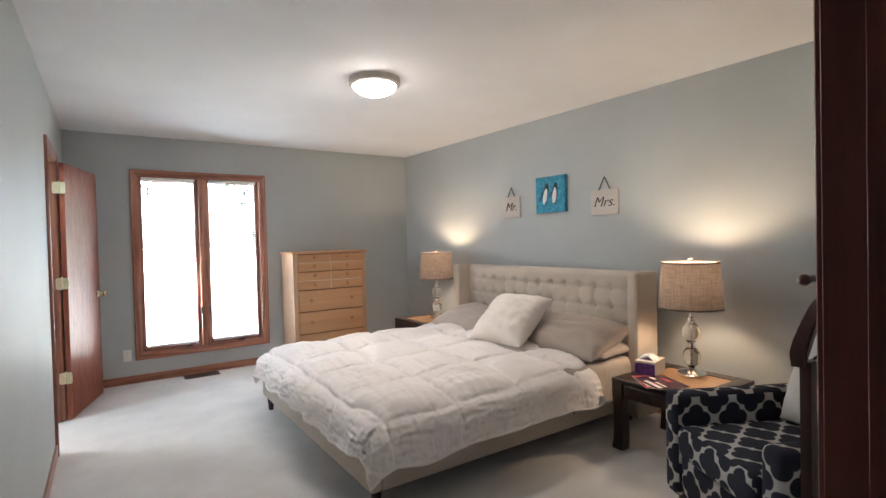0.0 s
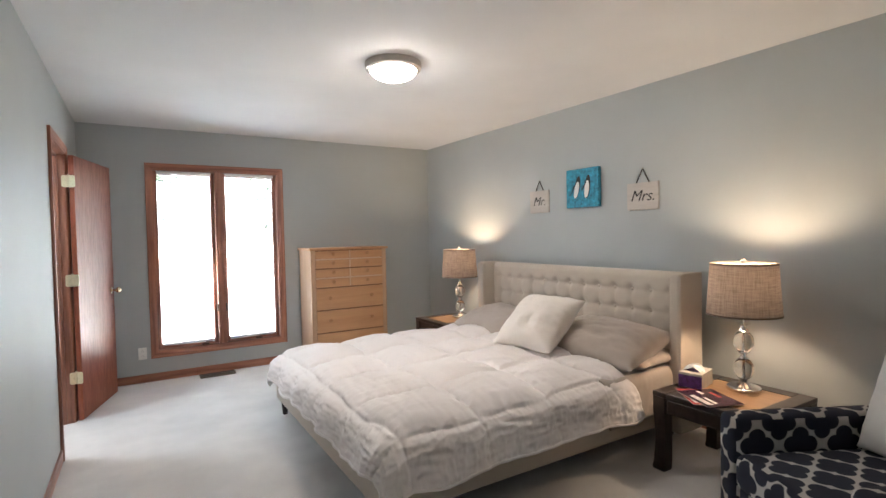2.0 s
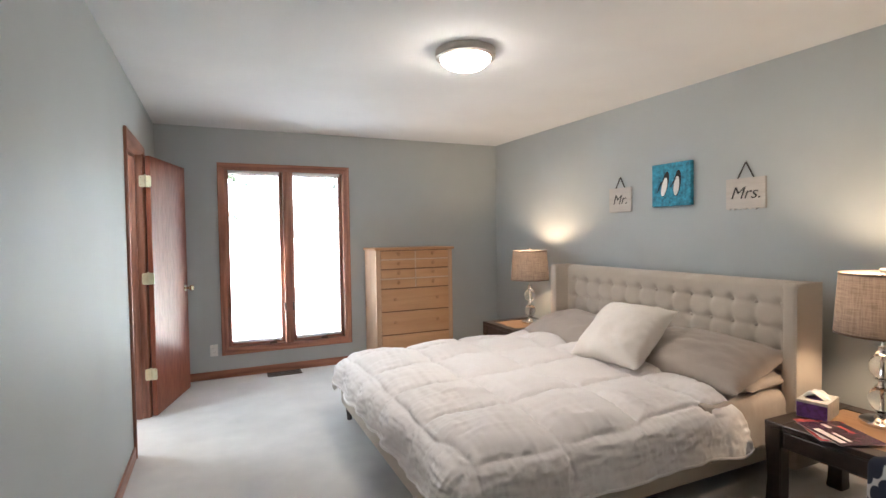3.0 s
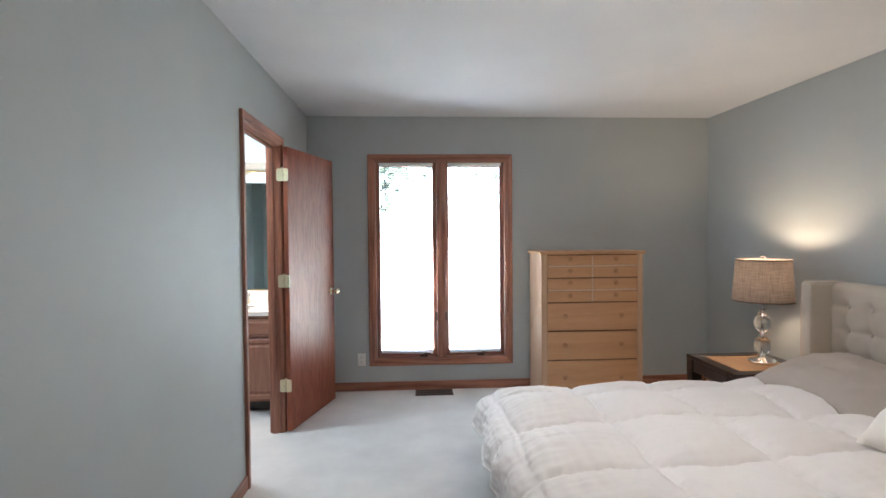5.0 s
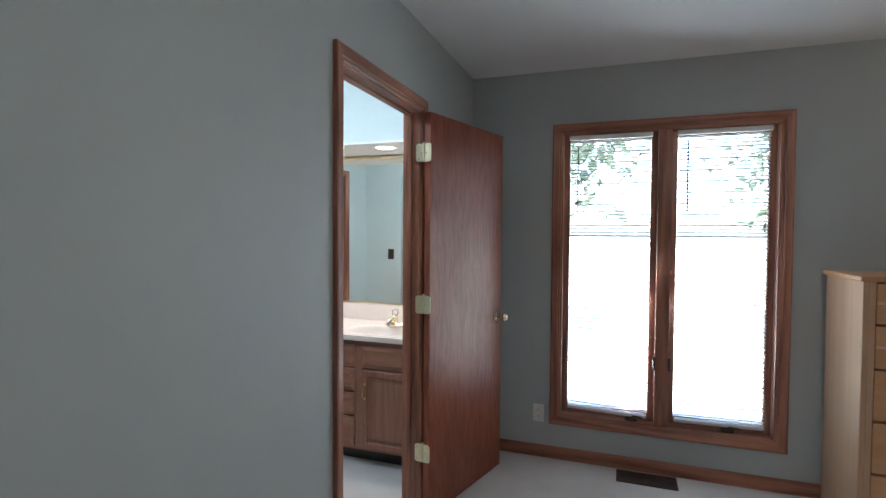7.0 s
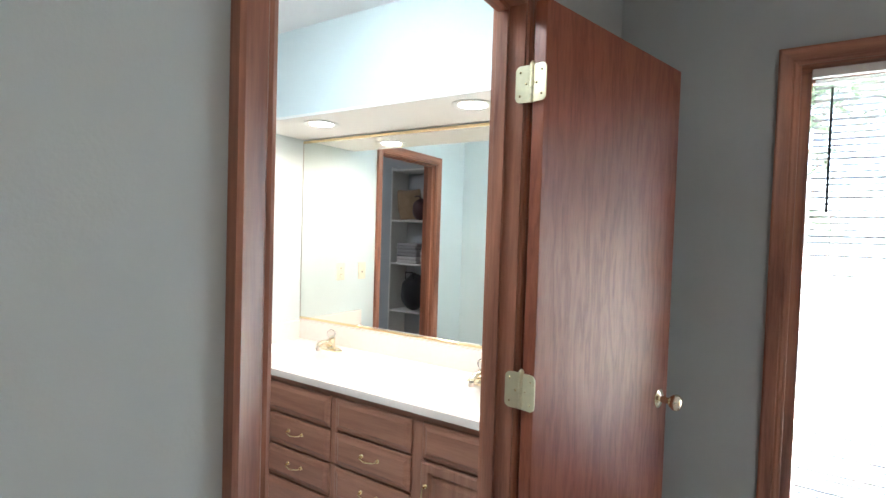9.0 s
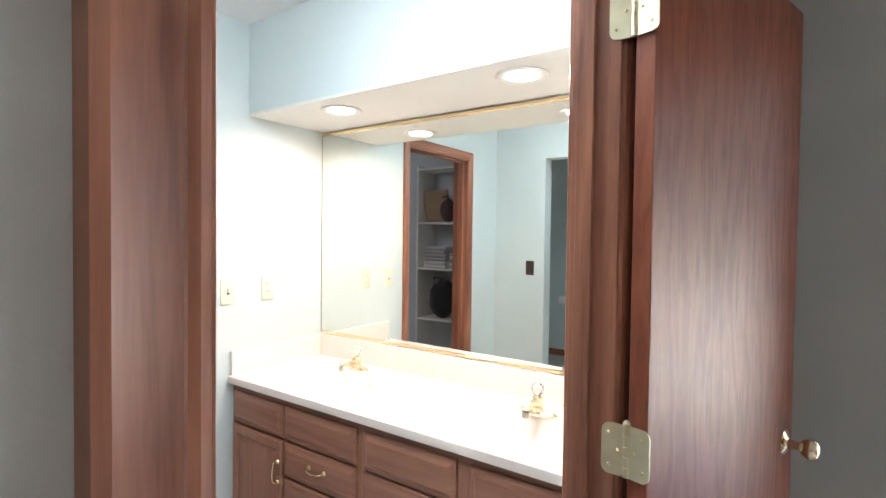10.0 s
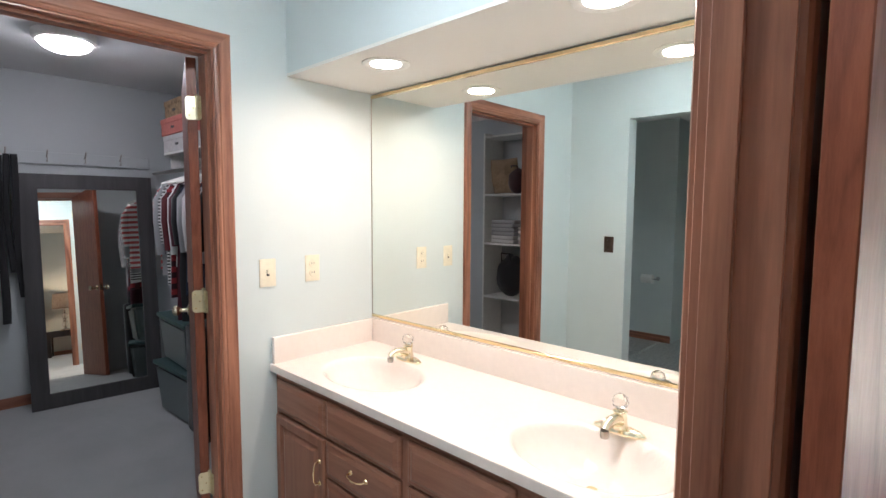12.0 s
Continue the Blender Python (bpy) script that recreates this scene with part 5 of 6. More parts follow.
def sign(label, text, y0, y1, z0, z1, nail):
    """A board hung on the east wall: local x runs along -y, local y up, facing -x."""
    yc, zc = (y0 + y1) / 2, (z0 + z1) / 2
    m = on_east_wall(yc, zc)
    t = thing("wall_sign", label, "sign", m, group="hanging signs")
    w, h = (y1 - y0) / 2, (z1 - z0) / 2
    bm = bmesh.new()
    n = 24
    top = [(-w + 2 * w * i / n, h) for i in range(n + 1)]
    low = [(w - 2 * w * i / n, -h + 0.005 * math.sin(i * 1.9)) for i in range(n + 1)]
    ring = top + low
    f = [bm.verts.new((x, y, 0.014)) for x, y in ring]
    b = [bm.verts.new((x, y, 0.0)) for x, y in ring]
    bm.faces.new(f[::-1])
    bm.faces.new(b)
    for i in range(len(ring)):
        j = (i + 1) % len(ring)
        bm.faces.new((f[i], f[j], b[j], b[i]))
    part("board", bm, M["board"], t, "whitewashed wooden board", smooth=None)
    letters(text, h * 1.15, Matrix.Translation((0, 0, 0.0155)), M["ink"], t)
    for s in (-1, 1):
        bm = bmesh.new()
        tube(bm, [(s * w * 0.42, h - 0.004, 0.008), (0, nail - zc, 0.006)], 0.0045, 8)
        part("ribbon", bm, M["ribbon"], t, "dark ribbon hanger")
    bm = bmesh.new()
    bmesh.ops.create_uvsphere(bm, u_segments=10, v_segments=6, radius=0.006, matrix=Matrix.Translation((0, nail - zc, 0.006)))
    part("nail", bm, M["nickel"], t)


sign("small white board lettered Mr. hung by a ribbon", "Mr.", 3.638, 3.883, 1.543, 1.748, 1.840)
sign("white board lettered Mrs. hung by a ribbon", "Mrs.", 2.527, 2.792, 1.514, 1.718, 1.824)

M["canvas"] = plain("teal_painted_canvas", (0.03, 0.26, 0.40), 0.6, 0, 0.5)
pic = thing("canvas_painting", "square teal canvas painting of two white birds", "painting", on_east_wall(3.224, 1.727))
block("stretched_canvas", M["canvas"], pic, -0.173, 0.173, -0.163, 0.163, 0.0, 0.038, bevel=0.003)
for cx, tilt in ((-0.055, -14), (0.055, -8)):
    for nm, mt, sx, sy, z, ox, oy in (("bird_back", "ink", 0.030, 0.098, 0.0386, 0.006, 0.006), ("bird_belly", "print_white", 0.024, 0.072, 0.0396, -0.001, -0.014)):
        bm = bmesh.new()
        vs = [bm.verts.new(Matrix.Rotation(radians(tilt), 3, "Z") @ Vector((sx * math.cos(k * 0.2618), sy * math.sin(k * 0.2618), 0)) + Vector((cx + ox, oy, z))) for k in range(24)]
        bm.faces.new(vs)
        g = bmesh.ops.extrude_face_region(bm, geom=bm.faces[:])
        bmesh.ops.translate(bm, vec=(0, 0, -0.0008), verts=[v for v in g["geom"] if isinstance(v, bmesh.types.BMVert)])
        part(nm, bm, M[mt], pic)
for pts in ([(-0.12, -0.05), (-0.085, 0.015), (-0.06, 0.04)], [(0.0, -0.02), (0.03, 0.02), (0.05, 0.045)]):
    bm = bmesh.new()
    tube(bm, [(x, y, 0.0385) for x, y in pts], [0.003, 0.006, 0.003], 8)
    part("bird_wing", bm, M["ink"], pic)


# ---- bathroom ----
CT, CF = 0.80, 5.272            # counter top height and front edge
SINKS = ((-1.33, 5.50), (-0.41, 5.49))
van = thing("vanity_cabinet", "long oak vanity cabinet with raised-panel doors", "cabinet")
VX0, VX1, VF = BW + 0.002, XB - 0.002, 5.30
block("carcass", M["vanity_z"], van, VX0, VX1, VF + 0.012, BN - 0.003, 0.09, 0.60, bevel=0)
block("sink_rail", M["vanity_x"], van, VX0, VX1, VF + 0.012, VF + 0.022, 0.60, CT - 0.032, bevel=0)
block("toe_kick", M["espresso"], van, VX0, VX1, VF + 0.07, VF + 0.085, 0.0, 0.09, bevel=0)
for z0, z1 in ((0.09, 0.118), (0.728, CT - 0.032)):
    block("face_rail", M["vanity_x"], van, VX0, VX1, VF, VF + 0.012, z0, z1, bevel=0.001)
STILES = ((VX0, -1.690), (-1.358, -1.336), (-0.944, -0.894), (-0.514, -0.446), (-0.045, VX1))
for a, b in STILES:
    block("face_stile", M["vanity_z"], van, a, b, VF, VF + 0.012, 0.118, 0.728, bevel=0.001)
COLS = [(a[1], b[0]) for a, b in zip(STILES, STILES[1:])]


def bail_pull(parent, x, y, z, upright):
    bm = bmesh.new()
    pts = [(-0.042, 0.0), (-0.040, -0.018), (-0.028, -0.024), (0.0, -0.026), (0.028, -0.024), (0.040, -0.018), (0.042, 0.0)]
    tube(bm, [(x, y + d, z + s) if upright else (x + s, y + d, z - 0.006 * (1 - abs(s) / 0.042)) for s, d in pts], [0.004, 0.0035, 0.003, 0.004, 0.003, 0.0035, 0.004], 10)
    pull = part("pull", bm, M["brass"], parent, "curved brass pull", 60)
    for s in (-0.042, 0.042):
        bm = bmesh.new()
        turned(bm, [(0, -0.004), (0.008, -0.004), (0.010, 0.0), (0, 0.0)], (x + (0 if upright else s), y, z + (s if upright else 0)), 14, axis=1)
        part("rosette", bm, M["brass"], pull)


def raised_front(name, x0, x1, z0, z1, mat, pull=None):
    """An overlaid front with a routed border and a raised field."""
    bm = bmesh.new()
    y = VF
    steps = [(0.0, 0.0), (0.0, -0.009), (0.007, -0.012), (0.013, -0.012), (0.027, -0.019)] if name != "cabinet_door" else [(0.0, 0.0), (0.0, -0.014), (0.006, -0.019), (0.034, -0.019), (0.040, -0.009), (0.046, -0.008), (0.068, -0.018)]
    rings = [[bm.verts.new((px, y + d, pz)) for px, pz in ((x0 + o, z0 + o), (x1 - o, z0 + o), (x1 - o, z1 - o), (x0 + o, z1 - o))] for o, d in steps if 2 * o < min(x1 - x0, z1 - z0) - 0.01]
    for a, b in zip(rings, rings[1:]):
        for k in range(4):
            bm.faces.new((a[k], a[(k + 1) % 4], b[(k + 1) % 4], b[k]))
    bm.faces.new(rings[-1])
    front = part(name, bm, mat, van, smooth=None)
    if pull:
        bail_pull(front, pull[0], VF - 0.019, pull[1], pull[2])


for k, (x0, x1) in enumerate(COLS):
    xa, xb = x0 - 0.008, x1 + 0.008
    raised_front("false_drawer", xa, xb, 0.602, 0.738, M["vanity_x"])
    if k in (1, 2):
        for z0, z1 in ((0.452, 0.590), (0.302, 0.440), (0.108, 0.290)):
            raised_front("drawer_front", xa, xb, z0, z1, M["vanity_x"], ((xa + xb) / 2, (z0 + z1) / 2 + 0.01, False))
    else:
        raised_front("cabinet_door", xa, xb, 0.108, 0.590, M["vanity_z"], ((xb - 0.025 if k == 0 else xa + 0.025), 0.46, True))

ctop = thing("vanity_counter", "cream cultured marble counter with two oval sinks", "countertop")
bm = bmesh.new()


def basin(a, b):
    x, y = BW + 0.001 + a * (XB - BW - 0.002), CF + 0.006 + b * (BN - 0.022 - CF - 0.006)
    z = CT
    for sx, sy in SINKS:
        r = math.hypot((x - sx) / 0.222, (y - sy) / 0.162)
        if r < 1:
            z = CT - 0.135 * (1 - r ** 2.6) ** 0.8 - 0.006
        elif r < 1.06:
            z = CT - 0.006 * (1.06 - r) / 0.06
    return Vector((x, y, z))


grid(bm, 170, 62, basin)
part("counter_slab", bm, M["counter"], ctop, smooth=50)
bm = bmesh.new()
box(bm, BW + 0.001, XB - 0.001, CF, CF + 0.008, CT - 0.032, CT, bevel=0.0035, segments=3)
part("front_edge", bm, M["counter"], ctop)
bm = bmesh.new()
box(bm, BW + 0.001, XB - 0.001, BN - 0.024, BN - 0.002, CT - 0.005, CT + 0.11, bevel=0.005, segments=3)
part("backsplash", bm, M["counter"], ctop)
bm = bmesh.new()
box(bm, BW + 0.001, BW + 0.021, CF + 0.010, BN - 0.0245, CT - 0.005, CT + 0.11, bevel=0.005, segments=3)
part("side_splash", bm, M["counter"], ctop)
for sx, sy in SINKS:
    bm = bmesh.new()
    turned(bm, [(0.0, 0.010), (0.016, 0.009), (0.018, 0.002), (0.026, 0.002), (0.030, -0.004), (0.0, -0.004)], (sx - 0.012, sy + 0.045, CT - 0.136), 24)
    part("drain", bm, M["brass"], ctop, "brass pop-up drain", 40)


def faucet(x, y):
    t = thing("faucet", "polished brass faucet with a crystal knob", "faucet", pose(x, y, CT), group="sink faucets")
    bm = bmesh.new()
    turned(bm, [(0.0, 0.0), (0.026, 0.0), (0.027, 0.006), (0.022, 0.014), (0.0, 0.016)], steps=28)
    for v in bm.verts:
        v.co.x *= 2.9
    part("base_plate", bm, M["knob_brass"], t, smooth=40)
    bm = bmesh.new()
    turned(bm, [(0.0, 0.012), (0.024, 0.012), (0.021, 0.03), (0.019, 0.055), (0.021, 0.062), (0.0, 0.066)], steps=24)
    part("body", bm, M["knob_brass"], t, smooth=40)
    bm = bmesh.new()
    tube(bm, [(0, 0, 0.032), (0, -0.035, 0.046), (0, -0.068, 0.050), (0, -0.090, 0.045), (0, -0.096, 0.036)], [0.019, 0.017, 0.015, 0.013, 0.012], 16)
    part("spout", bm, M["knob_brass"], t, smooth=50)
    bm = bmesh.new()
    turned(bm, [(0.0, 0.014), (0.011, 0.014), (0.0125, 0.018), (0.0125, 0.034), (0.0, 0.036)], (0, -0.097, 0), 18)
    part("aerator", bm, M["nickel"], t, "dark ribbed aerator", 40)
    bm = bmesh.new()
    turned(bm, [(0.0, 0.064), (0.006, 0.064), (0.005, 0.074), (0.0, 0.074)], steps=12)
    part("handle_stem", bm, M["knob_brass"], t)
    bm = bmesh.new()
    bmesh.ops.create_icosphere(bm, subdivisions=2, radius=0.024, matrix=Matrix.Translation((0, 0, 0.090)))
    part("crystal_knob", bm, M["crystal"], t, "faceted clear knob", smooth=None)
    bm = bmesh.new()
    turned(bm, [(0.0, 0.05), (0.003, 0.05), (0.003, 0.085), (0.006, 0.088), (0.0, 0.092)], (0, 0.024, 0), 10)
    part("lift_rod", bm, M["knob_brass"], t)


faucet(-1.345, 5.70)
faucet(-0.405, 5.665)

MZ0, MZ1, MX1 = 0.926, 1.955, -0.06
mir = thing("wall_mirror", "wide frameless vanity mirror in brass channels", "mirror")
block("mirror_glass", M["mirror"], mir, BW + 0.004, MX1, BN - 0.010, BN - 0.004, MZ0, MZ1, bevel=0.001)
block("brass_channel", M["brass"], mir, BW + 0.003, MX1 + 0.002, BN - 0.016, BN - 0.003, MZ0 - 0.009, MZ0 + 0.003, bevel=0.001)
block("filler_strip", M["counter"], mir, BW + 0.003, MX1 + 0.002, BN - 0.014, BN - 0.003, CT + 0.1105, MZ0 - 0.0095, bevel=0.001, label="cream filler strip")
block("brass_channel", M["brass"], mir, BW + 0.003, MX1 + 0.002, BN - 0.016, BN - 0.003, MZ1 - 0.003, MZ1 + 0.012, bevel=0.002)

block("edge_strip", M["nickel"], mir, BW + 0.0005, BW + 0.004, BN - 0.0115, BN - 0.004, MZ0, MZ1, bevel=0)

tp = thing("toilet_paper_holder", "chrome toilet paper holder with a white roll", "paper holder", pose(-1.90, 1.80, 0.69))
bm = bmesh.new()
turned(bm, [(0.0, 0.0), (0.024, 0.0), (0.022, 0.008), (0.008, 0.012), (0.008, 0.075), (0.0, 0.075)], (0.085, 0, 0), 18, axis=1)
part("post", bm, M["chrome"], tp, smooth=40)
bm = bmesh.new()
turned(bm, [(0.0, -0.07), (0.006, -0.07), (0.006, 0.085), (0.0, 0.085)], (0, 0.07, 0), 12, axis=0)
part("arm", bm, M["chrome"], tp)
bm = bmesh.new()
turned(bm, [(0.018, -0.06), (0.048, -0.06), (0.048, 0.055), (0.018, 0.055), (0.018, -0.06)], (0, 0.07, 0), 28, axis=0)
part("paper_roll", bm, M["tissue"], tp, "white paper roll", 40)

# ---- closet ----
M["grey_frame"] = wood("charcoal_frame_wood", (0.035, 0.033, 0.036), (0.075, 0.07, 0.072), 2, 0.5, 1, 0, 0.5)
LW, LH, LB = 0.82, 1.68, 0.105
lean = math.degrees(math.atan2(0.158, 1.67))
lm = thing("floor_mirror", "charcoal-framed floor mirror leaning on the closet wall", "mirror", Matrix.Translation((-4.19, 5.205, 0.0)) @ pose(0, 0, 0, 0, 0, -6) @ pose(0, 0, 0, 0, -lean, 0))
# local x faces the room, y runs along the wall, z up the mirror
for nm, ring in (("frame_side", ((-LW / 2, 0), (-LW / 2 + LB, LB), (-LW / 2 + LB, LH - LB), (-LW / 2, LH))), ("frame_side", ((LW / 2 - LB, LB), (LW / 2, 0), (LW / 2, LH), (LW / 2 - LB, LH - LB))),
                 ("frame_head", ((-LW / 2, LH), (-LW / 2 + LB, LH - LB), (LW / 2 - LB, LH - LB), (LW / 2, LH))), ("frame_foot", ((-LW / 2, 0), (LW / 2, 0), (LW / 2 - LB, LB), (-LW / 2 + LB, LB)))):
    bm = bmesh.new()
    cy, cz = sum(p[0] for p in ring) / 4, sum(p[1] for p in ring) / 4
    f = [bm.verts.new((0.0, y * 0.9995, z)) for y, z in ring]
    b = [bm.verts.new((-0.032, y, z)) for y, z in ring]
    bm.faces.new(f)
    bm.faces.new(b[::-1])
    for i in range(4):
        j = (i + 1) % 4
        bm.faces.new((f[i], f[j], b[j], b[i]))
    part(nm, bm, M["grey_frame"], lm, smooth=None)
block("mirror_glass", M["mirror"], lm, -0.02, -0.012, -LW / 2 + LB - 0.004, LW / 2 - LB + 0.004, LB - 0.004, LH - LB + 0.004, bevel=0)

rail = thing("hook_rail", "white wall rail with nickel coat hooks", "hook rail", pose(CW, 0, 0))
block("board", M["closet_wall"], rail, 0.0, 0.018, 4.2, 5.66, 1.745, 1.835, bevel=0.003)
for hy in (4.53, 4.76, 4.99, 5.22, 5.45):
    bm = bmesh.new()
    tube(bm, [(0.018, hy, 1.77), (0.045, hy, 1.765), (0.055, hy, 1.79), (0.048, hy, 1.805)], 0.004, 8)
    tube(bm, [(0.018, hy, 1.80), (0.05, hy, 1.815), (0.075, hy, 1.845)], 0.004, 8)
    part("hook", bm, M["nickel"], rail)

M["black_cloth"] = cloth("black_cloth", (0.012, 0.012, 0.014), 900, 0.4, 0.85)
belts = thing("hanging_belts", "black belts and straps hanging from the wall hooks", "belts", pose(CW + 0.06, 4.72, 0))
for k, (y, z0, z1, w) in enumerate(((-0.05, 0.95, 1.80, 0.020), (0.0, 0.62, 1.79, 0.024), (0.035, 0.98, 1.80, 0.018), (0.07, 0.80, 1.80, 0.020), (-0.09, 0.85, 1.79, 0.022))):
    bm = bmesh.new()
    grid(bm, 3, 30, lambda a, b: Vector((0.012 * math.sin(b * 9 + k) + 0.01 * k, y + (a - 0.5) * 2 * w + 0.03 * (1 - b) * (k - 2) * 0.6 + 0.01 * math.sin(b * 5 + k), z0 + b * (z1 - z0))))
    ob = part("strap", bm, M["black_cloth"], belts)
    ob.modifiers.new("thickness", "SOLIDIFY").thickness = 0.004

shelf = thing("closet_shelf", "white wire-style closet shelf with a hanging rod", "shelf")
block("board", M["white_plastic"], shelf, -4.08, BW - 0.30, 5.66, CN - 0.002, 1.835, 1.853, bevel=0.003)
bm = bmesh.new()
turned(bm, [(0.0, CW + 0.003), (0.014, CW + 0.003), (0.014, BW - 0.3), (0.0, BW - 0.3)], (0, 5.70, 1.715), 14, axis=0)
part("rod", bm, M["nickel"], shelf)
for bx in (-4.02, -3.2, -2.15):
    block("bracket", M["white_plastic"], shelf, bx - 0.008, bx + 0.008, 5.69, CN - 0.003, 1.735, 1.833, bevel=0.002)


def carton(label, x0, x1, y0, y1, z0, z1, mat, lid):
    t = thing("storage_box", label, "box", pose((x0 + x1) / 2, (y0 + y1) / 2, z0))
    w, d, h = (x1 - x0) / 2, (y1 - y0) / 2, z1 - z0
    block("carton", mat, t, -w, w, -d, d, 0, h, bevel=0.003)
    block("lid", lid, t, -w - 0.004, w + 0.004, -d - 0.004, d + 0.004, h - 0.035, h + 0.003, bevel=0.003)
    block("label_slot", M["black_plastic"], t, -w - 0.0015, -w + 0.001, -0.03, 0.03, h * 0.35, h * 0.5, bevel=0)
    block("label_slot", M["black_plastic"], t, -0.03, 0.03, -d - 0.0015, -d + 0.001, h * 0.35, h * 0.5, bevel=0)


M["grey_box"] = plain("grey_card", (0.58, 0.56, 0.56), 0.7, 0, 0.1)
M["red_box"] = plain("faded_red_card", (0.55, 0.17, 0.14), 0.6, 0, 0.1)
M["tan_box"] = plain("tan_wicker", (0.34, 0.24, 0.14), 0.8, 0, 0.5)
carton("grey lidded storage box on the closet shelf", -4.07, -3.52, 5.66, 5.95, 1.853, 1.975, M["grey_box"], M["grey_box"])
carton("faded red storage box stacked on a grey one", -4.08, -3.60, 5.65, 5.94, 1.979, 2.10, M["red_box"], M["red_box"])
carton("tan wicker box on top of the stacked boxes", -4.05, -3.66, 5.67, 5.93, 2.104, 2.235, M["tan_box"], M["tan_box"])
carton("grey lidded storage box on the closet shelf", -3.10, -2.70, 5.69, 5.95, 1.853, 1.99, M["grey_box"], M["white_plastic"])


def striped(name, a, b, count, axis=2, c=None):
    def build(nodes, links, bsdf, co):
        sep = nodes.new("ShaderNodeSeparateXYZ")
        links.new(co, sep.inputs[0])
        v = math_of(nodes, links, "FRACT", math_of(nodes, links, "MULTIPLY_ADD", sep.outputs[axis], count, 50.0))
        col = ramp_of(nodes, links, v, [(0.46, a), (0.54, b)])
        if c:
            w = math_of(nodes, links, "FRACT", math_of(nodes, links, "MULTIPLY_ADD", sep.outputs[1], count, 50.0))
            mx = nodes.new("ShaderNodeMix")
            mx.data_type = "RGBA"
            links.new(math_of(nodes, links, "GREATER_THAN", w, 0.5), mx.inputs["Factor"])
            links.new(col, mx.inputs["A"])
            mx.inputs["B"].default_value = (*c, 1)
            col = mx.outputs["Result"]
        links.new(col, bsdf.inputs["Base Color"])
    return material(name, build, Roughness=0.9)


GARMENTS = [
    ("red and white striped shirt on a white hanger", striped("red_white_stripe", (0.55, 0.10, 0.10), (0.75, 0.73, 0.71), 22), 0.62),
    ("grey knit top on a white hanger", cloth("grey_knit", (0.30, 0.30, 0.31), 300), 0.66),
    ("black and white striped shirt on a white hanger", striped("black_white_stripe", (0.02, 0.02, 0.02), (0.66, 0.65, 0.64), 45), 0.72),
    ("pale grey shirt on a white hanger", cloth("pale_grey_shirt", (0.55, 0.55, 0.56), 700), 0.74),
    ("red and black plaid shirt on a white hanger", striped("red_black_plaid", (0.32, 0.03, 0.04), (0.05, 0.01, 0.015), 13, 2, (0.10, 0.015, 0.02)), 0.80),
    ("white blouse on a white hanger", cloth("white_blouse", (0.72, 0.71, 0.71), 700), 0.58),
    ("dark burgundy dress on a white hanger", cloth("burgundy_dress", (0.08, 0.012, 0.025), 700), 0.95),
    ("black dress on a white hanger", M["black_cloth"], 1.0),
    ("navy shirt on a white hanger", cloth("navy_shirt", (0.02, 0.03, 0.06), 700), 0.75),
]


def garment(label, mat, length, x, seed):
    t = thing("hanging_garment", label, "clothing", pose(x, 5.70, 0, 0, 0, 6 * math.sin(seed * 2.3)), group="clothes on the rod")
    rnd = random.Random(seed)
    top = 1.645
    bm = bmesh.new()
    rings, n = [], 28
    hs = [0.0, 0.02, 0.05, 0.09, 0.14, 0.2] + [0.2 + (length - 0.2) * k / 10 for k in range(1, 11)]
    for h in hs:
        w = 0.045 + 0.185 * min(1, h / 0.09) ** 0.8 - 0.02 * min(1, max(0, h - 0.1) / 0.2) + 0.02 * h
        th = 0.010 + 0.016 * min(1, h / 0.12)
        ring = []
        for i in range(n):
            a = 2 * math.pi * i / n
            fold = 0.012 * noise.noise(Vector((math.cos(a) * 3 + seed, h * 3, math.sin(a)))) * min(1, h * 5)
            ring.append(bm.verts.new(((th + fold) * math.sin(a) + 0.012 * math.sin(w * math.cos(a) * 40 + seed) * min(1, h * 3), w * math.cos(a) + 0.012 * noise.noise(Vector((h * 4, seed, a))), top - h - 0.02 * abs(math.cos(a)) * (h > 0.3))))
        rings.append(ring)
    for a, b in zip(rings, rings[1:]):
        for i in range(n):
            bm.faces.new((a[i], a[(i + 1) % n], b[(i + 1) % n], b[i]))
    bm.faces.new(rings[0])
    bm.faces.new(rings[-1][::-1])
    part("body", bm, mat, t, smooth=70)
    for s in (-1, 1):
        bm = bmesh.new()
        ln = 0.42 + 0.12 * rnd.random()
        tube(bm, [(0.0, s * 0.175, top - 0.07), (0.005, s * 0.225, top - 0.16), (0.012, s * 0.235, top - 0.30), (0.008, s * 0.225, top - ln)], [0.035, 0.04, 0.036, 0.030], 12)
        for v in bm.verts:
            v.co.x *= 0.55
        part("sleeve", bm, mat, t, smooth=70)
    bm = bmesh.new()
    tube(bm, [(0, -0.205, 1.60), (0, -0.03, 1.665), (0, 0.03, 1.665), (0, 0.205, 1.60)], 0.006, 8)
    tube(bm, [(0, 0, 1.665), (0, 0.0, 1.695), (0, 0.022, 1.715), (0, 0.0, 1.735), (0, -0.018, 1.722)], 0.0035, 8)
    part("hanger", bm, M["white_plastic"], t, "white plastic hanger")


xs = -3.66
for k in range(20):
    lab, mt, ln = GARMENTS[k % 9] if k < 9 else GARMENTS[(k * 4 + 1) % 9]
    garment(lab, mt, ln, xs, k + 1)
    xs += 0.055 + 0.008 * math.sin(k * 1.7)

